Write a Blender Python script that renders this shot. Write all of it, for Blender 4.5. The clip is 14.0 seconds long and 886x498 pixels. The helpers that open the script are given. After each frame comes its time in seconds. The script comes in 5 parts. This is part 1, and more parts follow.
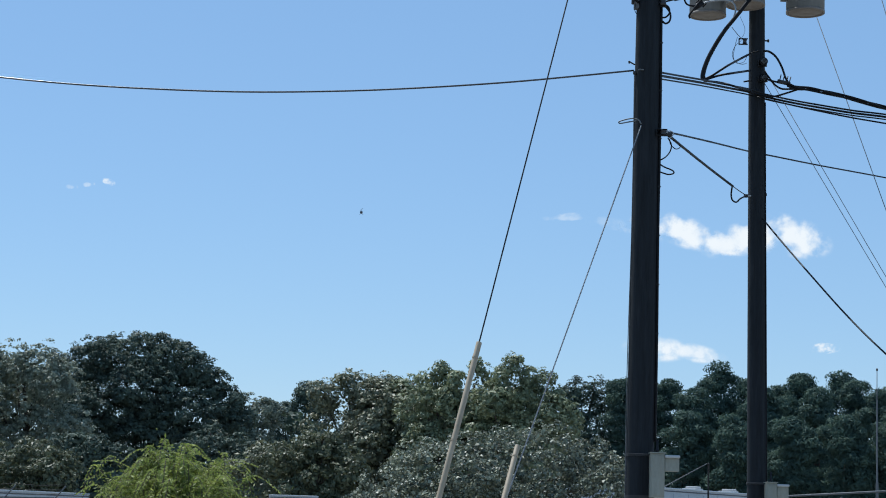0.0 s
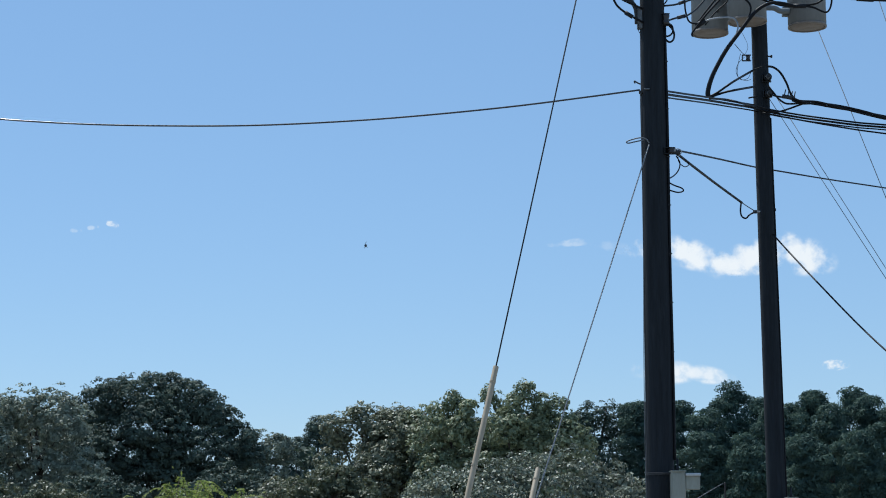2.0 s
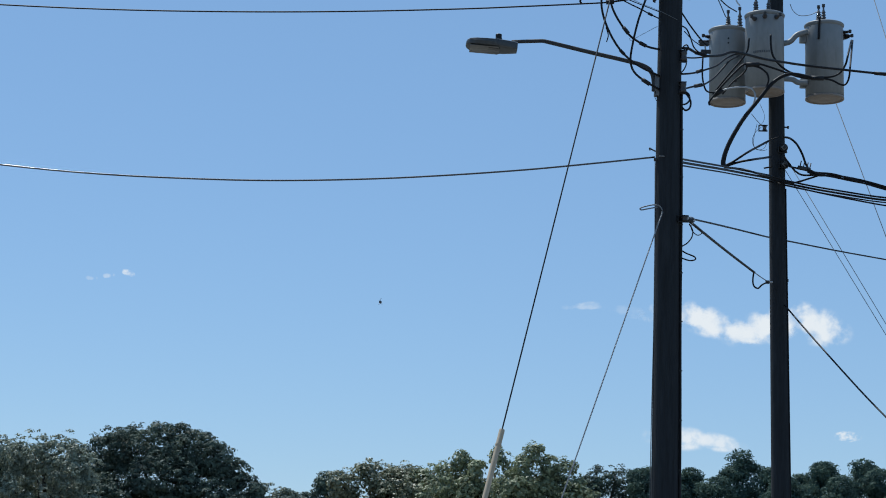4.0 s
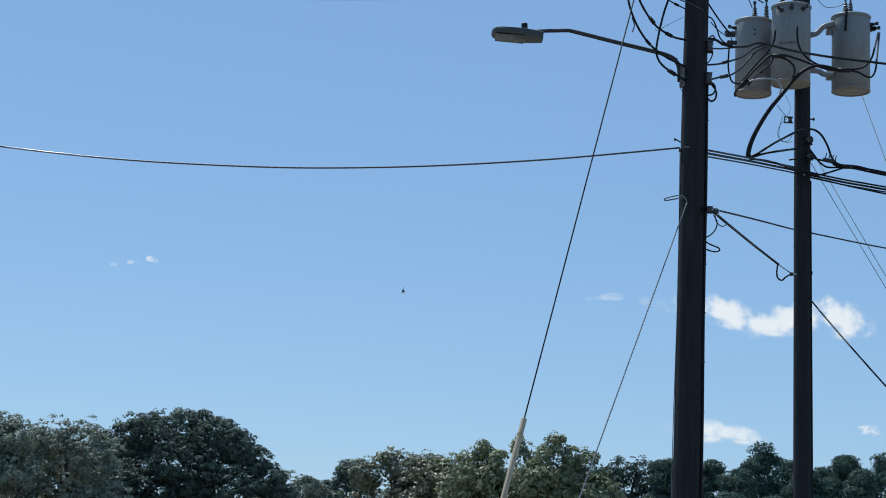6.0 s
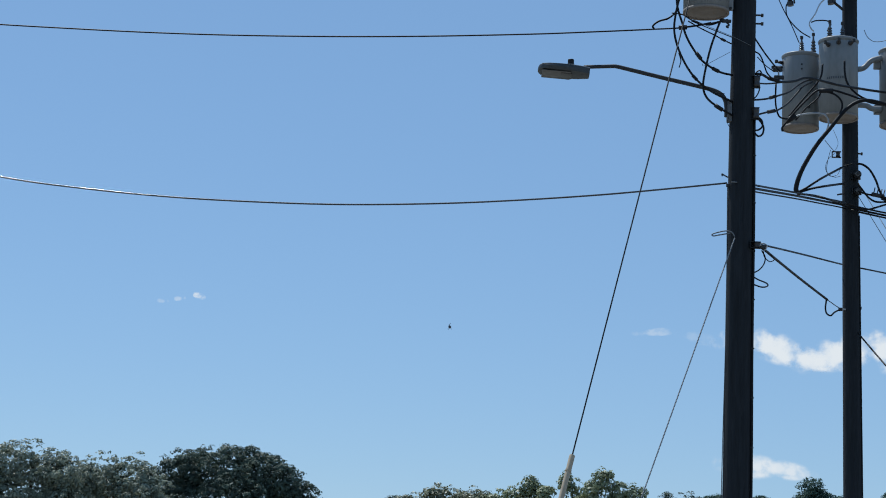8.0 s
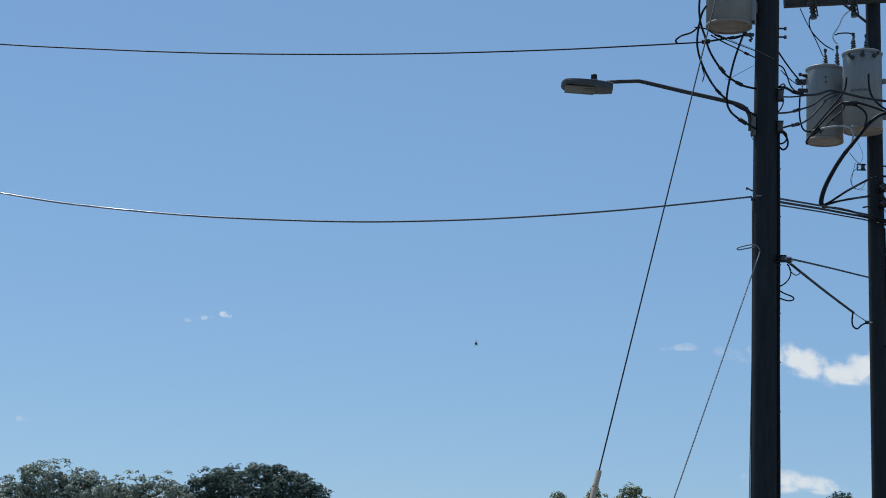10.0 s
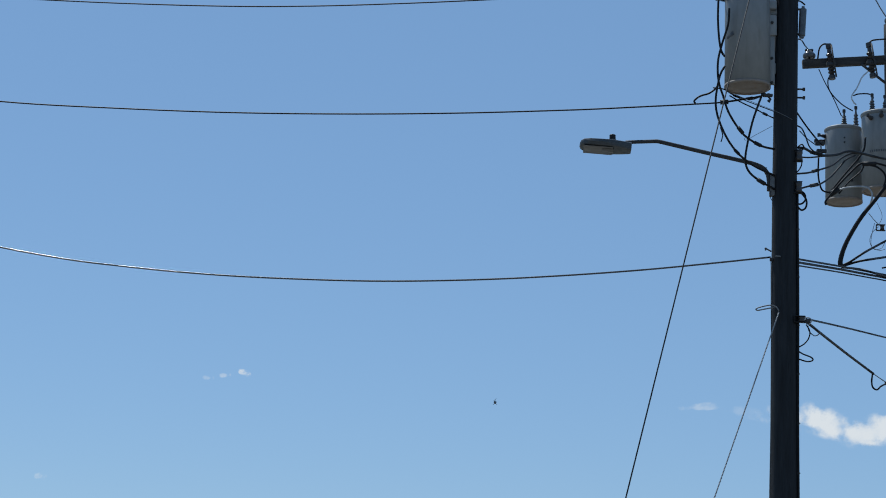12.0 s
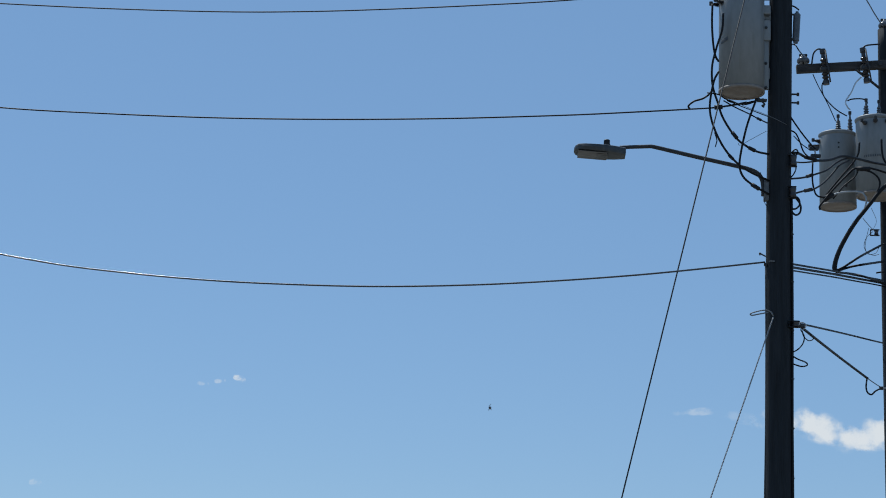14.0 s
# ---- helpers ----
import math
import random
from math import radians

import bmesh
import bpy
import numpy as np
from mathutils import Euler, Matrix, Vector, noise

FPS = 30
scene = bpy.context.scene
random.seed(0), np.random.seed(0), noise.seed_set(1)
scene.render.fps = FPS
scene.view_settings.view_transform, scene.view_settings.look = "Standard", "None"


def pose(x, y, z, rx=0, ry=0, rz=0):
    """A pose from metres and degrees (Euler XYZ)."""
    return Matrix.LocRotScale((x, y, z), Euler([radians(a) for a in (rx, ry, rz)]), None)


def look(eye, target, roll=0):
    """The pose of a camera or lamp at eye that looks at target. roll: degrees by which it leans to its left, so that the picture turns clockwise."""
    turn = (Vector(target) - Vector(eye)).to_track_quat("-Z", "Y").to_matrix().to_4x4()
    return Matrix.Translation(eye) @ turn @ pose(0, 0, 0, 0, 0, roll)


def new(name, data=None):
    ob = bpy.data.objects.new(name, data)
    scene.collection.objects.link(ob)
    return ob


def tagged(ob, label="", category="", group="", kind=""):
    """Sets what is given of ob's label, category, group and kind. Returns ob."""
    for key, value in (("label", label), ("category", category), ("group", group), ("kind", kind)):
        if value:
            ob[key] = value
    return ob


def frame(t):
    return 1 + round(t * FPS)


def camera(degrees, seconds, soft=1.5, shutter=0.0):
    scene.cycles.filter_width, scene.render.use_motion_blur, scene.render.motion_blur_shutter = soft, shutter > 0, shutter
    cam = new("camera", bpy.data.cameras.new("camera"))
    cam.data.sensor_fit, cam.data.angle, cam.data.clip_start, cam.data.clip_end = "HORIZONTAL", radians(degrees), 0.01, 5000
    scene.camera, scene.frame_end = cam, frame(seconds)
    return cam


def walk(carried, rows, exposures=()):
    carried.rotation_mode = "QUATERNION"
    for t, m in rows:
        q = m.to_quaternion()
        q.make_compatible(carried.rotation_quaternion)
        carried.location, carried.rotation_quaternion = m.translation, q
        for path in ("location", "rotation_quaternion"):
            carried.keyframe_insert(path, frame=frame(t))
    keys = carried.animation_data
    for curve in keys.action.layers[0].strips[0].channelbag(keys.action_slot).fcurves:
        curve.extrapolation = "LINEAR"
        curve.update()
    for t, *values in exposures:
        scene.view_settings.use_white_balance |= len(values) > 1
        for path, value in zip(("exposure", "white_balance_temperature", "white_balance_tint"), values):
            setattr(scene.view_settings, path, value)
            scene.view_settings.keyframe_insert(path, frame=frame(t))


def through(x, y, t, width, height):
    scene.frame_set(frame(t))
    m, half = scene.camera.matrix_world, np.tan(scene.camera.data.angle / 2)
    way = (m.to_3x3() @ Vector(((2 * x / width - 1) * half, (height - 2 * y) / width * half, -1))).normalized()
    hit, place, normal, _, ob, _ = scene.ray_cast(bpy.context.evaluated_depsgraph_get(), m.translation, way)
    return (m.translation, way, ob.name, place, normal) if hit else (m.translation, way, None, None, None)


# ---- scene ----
cam = camera(25.0, 14.0, soft=1.0)
PATH = [
    (0.0, 0.0386, 1.6330, 7.873, -1.643, -2.380),
    (0.5, 0.0121, 1.6263, 8.053, -1.419, -2.140),
    (1.0, 0.0052, 1.6086, 8.250, -0.903, -1.952),
    (1.5, 0.0257, 1.5784, 8.297, -0.184, -1.994),
    (2.0, -0.0488, 1.5780, 8.743, 0.370, -1.942),
    (2.5, -0.0381, 1.5927, 9.770, 0.406, -1.739),
    (3.0, 0.0020, 1.6065, 10.503, -0.215, -1.742),
    (3.2, 0.0020, 1.6065, 10.593, -0.515, -1.780),
    (5.3, 0.0082, 1.5981, 10.046, -2.211, -1.603),
    (5.5, 0.0082, 1.5981, 10.078, -2.211, -1.538),
    (6.0, -0.0005, 1.5928, 10.106, -2.123, -1.240),
    (6.5, -0.0104, 1.5770, 10.174, -1.948, -0.749),
    (7.0, -0.0125, 1.5830, 10.375, -1.846, -0.289),
    (7.5, -0.0150, 1.5935, 10.727, -2.000, 0.000),
    (8.0, -0.0103, 1.5993, 11.079, -2.197, 0.097),
    (8.2, -0.0103, 1.5993, 11.184, -2.197, 0.105),
    (10.3, 0.0013, 1.5954, 11.718, -1.753, 1.100),
    (10.5, 0.0013, 1.5954, 11.936, -1.733, 1.181),
    (11.0, 0.0056, 1.6070, 12.447, -1.839, 1.212),
    (11.5, 0.0081, 1.6091, 12.913, -1.965, 1.367),
    (12.0, 0.0116, 1.6106, 13.189, -2.108, 1.424),
    (12.5, 0.0025, 1.6016, 13.301, -2.198, 1.262),
    (13.0, -0.0036, 1.5984, 13.287, -2.171, 1.133),
    (13.5, 0.0028, 1.6025, 13.274, -2.174, 1.166),
    (14.0, 0.0156, 1.6082, 13.351, -2.021, 1.290),
]
walk(cam, [(t, pose(x, 0, z, 90 + pitch, roll, yaw)) for t, x, z, pitch, roll, yaw in PATH],
     exposures=[(t, ev, 5900, 7) for t, ev in ((0.0, 0.33), (1.5, 0.3), (2.5, 0.25), (3.0, 0.17), (5.5, 0.2), (7.0, 0.185), (8.0, 0.12), (11.0, 0.02), (14.0, -0.01))])

# ---- sky and sun ----
SUN_AZ, SUN_EL = radians(-38), radians(63)  # ahead and to the left, high
world = bpy.data.worlds.new("sky")
scene.world = world
world.use_nodes = True
wn = world.node_tree.nodes
sky = wn.new("ShaderNodeTexSky")
sky.sky_type = "NISHITA"
sky.sun_disc = False
sky.sun_elevation = SUN_EL
sky.sun_rotation = SUN_AZ
sky.altitude = 50
sky.air_density = 1.0
sky.dust_density = 0.0
sky.ozone_density = 2.8
wn["Background"].inputs["Strength"].default_value = 0.086
veil = wn.new("ShaderNodeMix")  # thin even haze over the whole sky
veil.data_type = "RGBA"
veil.inputs["Factor"].default_value = 0.45
world.node_tree.links.new(sky.outputs[0], veil.inputs[6])
veil.inputs[7].default_value = (2.8, 4.66, 7.25, 1)
world.node_tree.links.new(veil.outputs[2], wn["Background"].inputs["Color"])
sun_data = bpy.data.lights.new("sun", "SUN")
sun_data.energy, sun_data.angle, sun_data.color = 3.6, radians(0.53), (1.0, 0.955, 0.88)
sun = new("sun", sun_data)
sun_dir = Vector((math.sin(SUN_AZ) * math.cos(SUN_EL), math.cos(SUN_AZ) * math.cos(SUN_EL), math.sin(SUN_EL)))
sun.matrix_world = look(sun_dir * 200, (0, 0, 0))


# ---- materials ----
def nodes_of(name):
    m = bpy.data.materials.new(name)
    m.use_nodes = True
    return m, m.node_tree.nodes, m.node_tree.links, m.node_tree.nodes["Principled BSDF"]


def surface(name, low, high, rough=0.6, metal=0.0, scale=(8, 8, 8), fine=60.0, bump=0.1, stain=None, coat=0.0, spec=0.5):
    """Two scales of variation between two colours, a fine relief, and stains if a colour is given."""
    m, n, l, p = nodes_of(name)
    co = n.new("ShaderNodeTexCoord")
    mp = n.new("ShaderNodeMapping")
    mp.inputs["Scale"].default_value = scale
    l.new(co.outputs["Object"], mp.inputs["Vector"])
    big = n.new("ShaderNodeTexNoise")
    big.inputs["Scale"].default_value = 1.0
    big.inputs["Detail"].default_value = 6
    l.new(mp.outputs[0], big.inputs["Vector"])
    small = n.new("ShaderNodeTexNoise")
    small.inputs["Scale"].default_value = fine / 8
    small.inputs["Detail"].default_value = 4
    l.new(mp.outputs[0], small.inputs["Vector"])
    add = n.new("ShaderNodeMath")
    add.operation = "MULTIPLY_ADD"
    add.inputs[1].default_value = 0.4
    l.new(small.outputs["Fac"], add.inputs[0])
    mul = n.new("ShaderNodeMath")
    mul.operation = "MULTIPLY"
    mul.inputs[1].default_value = 0.6
    l.new(big.outputs["Fac"], mul.inputs[0])
    l.new(mul.outputs[0], add.inputs[2])
    ramp = n.new("ShaderNodeValToRGB")
    ramp.color_ramp.elements[0].position, ramp.color_ramp.elements[0].color = 0.34, (*low, 1)
    ramp.color_ramp.elements[1].position, ramp.color_ramp.elements[1].color = 0.66, (*high, 1)
    l.new(add.outputs[0], ramp.inputs[0])
    out = ramp.outputs[0]
    if stain:
        st = n.new("ShaderNodeTexNoise")
        st.inputs["Scale"].default_value = 5.0
        st.inputs["Detail"].default_value = 8
        mp2 = n.new("ShaderNodeMapping")
        mp2.inputs["Scale"].default_value = (3, 3, 0.5)
        l.new(co.outputs["Object"], mp2.inputs["Vector"])
        l.new(mp2.outputs[0], st.inputs["Vector"])
        sr = n.new("ShaderNodeMapRange")
        sr.inputs["From Min"].default_value, sr.inputs["From Max"].default_value = 0.55, 0.72
        sr.inputs["To Max"].default_value = 0.6
        l.new(st.outputs["Fac"], sr.inputs["Value"])
        mx = n.new("ShaderNodeMix")
        mx.data_type = "RGBA"
        l.new(sr.outputs[0], mx.inputs[0])
        l.new(out, mx.inputs[6])
        mx.inputs[7].default_value = (*stain, 1)
        out = mx.outputs[2]
    l.new(out, p.inputs["Base Color"])
    p.inputs["Roughness"].default_value = rough
    p.inputs["Metallic"].default_value = metal
    p.inputs["Coat Weight"].default_value = coat
    p.inputs["Specular IOR Level"].default_value = spec
    if bump:
        b = n.new("ShaderNodeBump")
        b.inputs["Strength"].default_value = bump
        b.inputs["Distance"].default_value = 0.02
        l.new(add.outputs[0], b.inputs["Height"])
        l.new(b.outputs[0], p.inputs["Normal"])
    return m


def leafy(name, dark, light, through=0.3, rough=0.5, gloss=0.4, speck=0.3):
    """Leaves that differ one by one, and let some light through."""
    m, n, l, p = nodes_of(name)
    geo = n.new("ShaderNodeNewGeometry")
    co = n.new("ShaderNodeTexCoord")
    big = n.new("ShaderNodeTexNoise")
    big.inputs["Scale"].default_value = 0.9
    big.inputs["Detail"].default_value = 4
    l.new(co.outputs["Object"], big.inputs["Vector"])
    mix = n.new("ShaderNodeMath")
    mix.operation = "MULTIPLY_ADD"
    mix.inputs[1].default_value = speck
    l.new(geo.outputs["Random Per Island"], mix.inputs[0])
    half = n.new("ShaderNodeMath")
    half.operation = "MULTIPLY_ADD"
    half.inputs[1].default_value = 1.7 - 2.2 * speck
    half.inputs[2].default_value = 0.6 * speck - 0.35
    l.new(big.outputs["Fac"], half.inputs[0])
    l.new(half.outputs[0], mix.inputs[2])
    ramp = n.new("ShaderNodeValToRGB")
    ramp.color_ramp.elements[0].position, ramp.color_ramp.elements[0].color = 0.15, (*dark, 1)
    ramp.color_ramp.elements[1].position, ramp.color_ramp.elements[1].color = 0.85, (*light, 1)
    l.new(mix.outputs[0], ramp.inputs[0])
    l.new(ramp.outputs[0], p.inputs["Base Color"])
    p.inputs["Roughness"].default_value = rough
    p.inputs["Specular IOR Level"].default_value = gloss
    tr = n.new("ShaderNodeBsdfTranslucent")
    l.new(ramp.outputs[0], tr.inputs["Color"])
    ms = n.new("ShaderNodeMixShader")
    ms.inputs[0].default_value = through
    l.new(p.outputs[0], ms.inputs[1])
    l.new(tr.outputs[0], ms.inputs[2])
    l.new(ms.outputs[0], n["Material Output"].inputs["Surface"])
    return m


WOOD = surface("creosoted_wood", (0.008, 0.0098, 0.0122), (0.0185, 0.0225, 0.0275), 0.85, scale=(24, 24, 1.3), fine=40, bump=0.6, stain=(0.0245, 0.028, 0.033), spec=0.35)
ARMWOOD = surface("weathered_crossarm", (0.022, 0.02, 0.019), (0.06, 0.054, 0.05), 0.85, scale=(2, 28, 28), fine=40, bump=0.6)
TANK = surface("grey_tank_paint", (0.185, 0.194, 0.197), (0.238, 0.247, 0.249), 0.5, scale=(3, 3, 1.2), fine=50, bump=0.03, stain=(0.165, 0.166, 0.163))
# warm tan base carries light thrown up by the ground; the stain is rust
TANKBASE = surface("tank_underside", (0.2, 0.165, 0.135), (0.28, 0.235, 0.2), 0.6, scale=(5, 5, 5), bump=0.08, stain=(0.25, 0.16, 0.09))
STEEL = surface("galvanised_steel", (0.3, 0.31, 0.32), (0.46, 0.47, 0.48), 0.5, 0.75, scale=(14, 14, 14), bump=0.06)
DARKSTEEL = surface("weathered_steel", (0.018, 0.018, 0.02), (0.05, 0.05, 0.05), 0.65, 0.2, scale=(14, 14, 14), bump=0.1)
STRAND = surface("stranded_steel", (0.11, 0.115, 0.12), (0.2, 0.21, 0.22), 0.55, 0.3, scale=(60, 60, 60), bump=0.3)
RUBBER = surface("black_cable_jacket", (0.006, 0.006, 0.007), (0.015, 0.015, 0.017), 0.5, scale=(20, 20, 20), bump=0.04, spec=0.16)
BARE = surface("bare_aluminium", (0.4, 0.41, 0.42), (0.6, 0.61, 0.62), 0.35, 0.85, scale=(40, 40, 40), bump=0.1)
PORCELAIN = surface("grey_porcelain", (0.05, 0.055, 0.062), (0.1, 0.108, 0.12), 0.22, scale=(10, 10, 10), bump=0.02)
BROWNGLAZE = surface("dark_glazed_porcelain", (0.02, 0.017, 0.017), (0.045, 0.038, 0.036), 0.3, scale=(10, 10, 10), bump=0.02)
BOXPAINT = surface("beige_box_paint", (0.27, 0.265, 0.215), (0.35, 0.345, 0.285), 0.55, scale=(5, 5, 2), bump=0.05, stain=(0.3, 0.27, 0.2))
LAMPGREY = surface("grey_lamp_housing", (0.03, 0.034, 0.037), (0.055, 0.06, 0.063), 0.45, 0.1, scale=(8, 8, 8), bump=0.03, stain=(0.09, 0.09, 0.085))
LENS = surface("frosted_lens", (0.09, 0.082, 0.074), (0.14, 0.128, 0.116), 0.35, scale=(12, 12, 12), bump=0.02)
LEDS = surface("led_board", (0.04, 0.038, 0.036), (0.09, 0.085, 0.08), 0.3, scale=(40, 40, 40), bump=0.05)
BLACKPLASTIC = surface("black_plastic", (0.007, 0.007, 0.008), (0.018, 0.018, 0.02), 0.5, scale=(20, 20, 20), bump=0.04, spec=0.25)
DULLGREY = surface("dull_weathered_zinc", (0.1, 0.105, 0.11), (0.19, 0.195, 0.2), 0.7, 0.2, scale=(14, 14, 14), bump=0.1)
GUYSTEEL = surface("blackened_strand", (0.02, 0.021, 0.023), (0.045, 0.047, 0.05), 0.7, 0.0, scale=(60, 60, 60), bump=0.3, spec=0.2)
GLINT = surface("dark_lashed_strand", (0.012, 0.014, 0.018), (0.03, 0.033, 0.038), 0.24, 0.0, scale=(6, 6, 6), bump=0.0, spec=0.9)
GALV = surface("galvanised_guy_strand", (0.19, 0.195, 0.2), (0.3, 0.305, 0.31), 0.45, 0.1, scale=(40, 40, 40), bump=0.1)
FADEDMARK = surface("faded_stencil_paint", (0.07, 0.075, 0.08), (0.11, 0.115, 0.12), 0.7, scale=(30, 30, 30), bump=0.0)
GUARD = surface("faded_yellow_guard", (0.34, 0.26, 0.165), (0.48, 0.385, 0.265), 0.55, scale=(10, 10, 1.5), fine=50, bump=0.05, stain=(0.42, 0.34, 0.24))
ROOFWHITE = surface("white_metal_siding", (0.42, 0.42, 0.41), (0.55, 0.55, 0.54), 0.45, scale=(1.5, 1.5, 4), bump=0.03, stain=(0.42, 0.4, 0.36))
TRIMDARK = surface("dark_trim", (0.05, 0.05, 0.055), (0.09, 0.09, 0.095), 0.5, scale=(5, 5, 5), bump=0.03)
TYRE = surface("tyre_rubber", (0.015, 0.015, 0.015), (0.035, 0.035, 0.035), 0.8, scale=(20, 20, 20), bump=0.2)
BARK = surface("tree_bark", (0.06, 0.048, 0.038), (0.15, 0.12, 0.095), 0.9, scale=(9, 9, 1.5), fine=40, bump=0.8)
PINEBARK = surface("pine_bark", (0.08, 0.055, 0.042), (0.19, 0.14, 0.11), 0.9, scale=(7, 7, 2), fine=40, bump=0.8)
GROUND = surface("pale_gravel_and_dry_grass", (0.15, 0.145, 0.13), (0.25, 0.24, 0.21), 0.95, scale=(0.06, 0.06, 0.06), fine=90, bump=0.3, stain=(0.13, 0.135, 0.085))
HELI = surface("dark_helicopter_paint", (0.03, 0.035, 0.045), (0.06, 0.065, 0.08), 0.35, scale=(1, 1, 1), bump=0.02)
GLASS = surface("dark_cockpit_glass", (0.03, 0.04, 0.05), (0.06, 0.07, 0.09), 0.05, scale=(1, 1, 1), bump=0.0)
LEAF_OAK = leafy("oak_leaves", (0.04, 0.064, 0.053), (0.13, 0.168, 0.118), 0.12, 0.6, 0.22, 0.2)
LEAF_GREY = leafy("pale_elm_leaves", (0.1, 0.126, 0.096), (0.37, 0.4, 0.285), 0.15)
LEAF_OLIVE = leafy("olive_green_leaves", (0.08, 0.09, 0.056), (0.3, 0.305, 0.182), 0.16)
LEAF_FRESH = leafy("light_green_leaves", (0.1, 0.13, 0.072), (0.36, 0.385, 0.21), 0.2)
LEAF_BUSH = leafy("dull_green_leaves", (0.05, 0.064, 0.036), (0.19, 0.205, 0.11), 0.28)
LEAF_SILVER = leafy("silvery_leaves", (0.03, 0.04, 0.027), (0.4, 0.42, 0.3), 0.1, 0.45, 0.3, 0.55)
LEAF_LIME = leafy("yellow_green_fronds", (0.15, 0.205, 0.045), (0.43, 0.48, 0.13), 0.45, 0.5, 0.4, 0.45)
# dark end lifted and blued, distance haze put into the needle colour
LEAF_PINE = leafy("pine_needles", (0.042, 0.078, 0.072), (0.125, 0.182, 0.128), 0.28, 0.7, 0.15, 0.2)
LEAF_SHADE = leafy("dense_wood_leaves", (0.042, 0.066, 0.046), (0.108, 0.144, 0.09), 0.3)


# ---- mesh tools ----
def link_bm(name, bm, material, smooth=True):
    me = bpy.data.meshes.new(name)
    if smooth:
        for f in bm.faces:
            f.smooth = True
        for e in bm.edges:
            e.smooth = len(e.link_faces) != 2 or e.calc_face_angle(0) < 0.6
    bm.to_mesh(me)
    bm.free()
    me.materials.append(material)
    return new(name, me)


def part(name, bm, material, parent, label="", smooth=True):
    ob = link_bm(name, bm, material, smooth)
    ob.parent = parent
    if label:
        tagged(ob, label)
    return ob


def thing(name, at, label, category, group="", kind=""):
    ob = new(name)
    ob.location = at
    ob.empty_display_size = 0.1
    return tagged(ob, label, category, group, kind)


def smooth_line(pts, sub=6):
    """Catmull-Rom through the points."""
    p = [Vector(q) for q in pts]
    if len(p) < 3:
        return p
    p = [2 * p[0] - p[1]] + p + [2 * p[-1] - p[-2]]
    out = []
    for i in range(1, len(p) - 2):
        a, b, c, d = p[i - 1:i + 3]
        for k in range(sub):
            t = k / sub
            out.append(0.5 * (2 * b + (c - a) * t + (2 * a - 5 * b + 4 * c - d) * t * t + (3 * b - a - 3 * c + d) * t ** 3))
    return out + [p[-2]]


def add_tube(bm, pts, r, sides=8, sub=6, r_end=None, origin=(0, 0, 0)):
    """A round tube along a smooth line; r may run to r_end."""
    line = [q - Vector(origin) for q in smooth_line(pts, sub)]
    n = len(line)
    side = None
    rings = []
    for i, q in enumerate(line):
        d = (line[min(i + 1, n - 1)] - line[max(i - 1, 0)]).normalized()
        if side is None:
            side = d.orthogonal().normalized()
        side = (side - d * side.dot(d)).normalized()
        up = d.cross(side)
        rad = r if r_end is None else r + (r_end - r) * i / (n - 1)
        rings.append([bm.verts.new(q + (side * math.cos(a) + up * math.sin(a)) * rad) for a in (2 * math.pi * k / sides for k in range(sides))])
    for a, b in zip(rings, rings[1:]):
        for k in range(sides):
            bm.faces.new((a[k], a[(k + 1) % sides], b[(k + 1) % sides], b[k]))
    bm.faces.new(rings[0][::-1])
    bm.faces.new(rings[-1])
    return bm


def tube(pts, r, sides=8, sub=6, r_end=None, origin=(0, 0, 0)):
    return add_tube(bmesh.new(), pts, r, sides, sub, r_end, origin)


def add_lathe(bm, profile, sides=24, m=None):
    """Turns (radius, height) pairs about z."""
    rings = []
    for r, z in profile:
        rings.append([bm.verts.new((r * math.cos(a), r * math.sin(a), z)) for a in (2 * math.pi * k / sides for k in range(sides))])
    for a, b in zip(rings, rings[1:]):
        for k in range(sides):
            bm.faces.new((a[k], a[(k + 1) % sides], b[(k + 1) % sides], b[k]))
    bm.faces.new(rings[0][::-1])
    bm.faces.new(rings[-1])
    if m is not None:
        bmesh.ops.transform(bm, matrix=m, verts=[v for ring in rings for v in ring])
    return bm


def lathe(profile, sides=24, m=None):
    return add_lathe(bmesh.new(), profile, sides, m)


def add_box(bm, c, s, bevel=0.006, m=None):
    made = bmesh.ops.create_cube(bm, size=1.0, matrix=Matrix.Translation(c) @ Matrix.Diagonal((*s, 1)))["verts"]
    if bevel:
        edges = list({e for v in made for e in v.link_edges})
        res = bmesh.ops.bevel(bm, geom=edges, offset=bevel, segments=2, affect="EDGES", profile=0.5)
        made = list({v for f in res["faces"] for v in f.verts} | {v for v in made if v.is_valid})
    if m is not None:
        bmesh.ops.transform(bm, matrix=m, verts=made)
    return bm


def box(c, s, bevel=0.006, m=None):
    return add_box(bmesh.new(), c, s, bevel, m)


def cable(name, pts, r, label, category, material=RUBBER, group="", r_end=None, sub=6, sides=12):
    o = Vector(pts[0])
    ob = link_bm(name, tube(pts, r, sides, sub, r_end, o), material)
    ob.location = o
    return tagged(ob, label, category, group)


def splice(pts, r, parent, sub=4):
    """A sleeve round a cable, as a part of it."""
    o = parent.location
    return part("splice_sleeve", tube(pts, r, 8, sub, None, o), BLACKPLASTIC, parent)


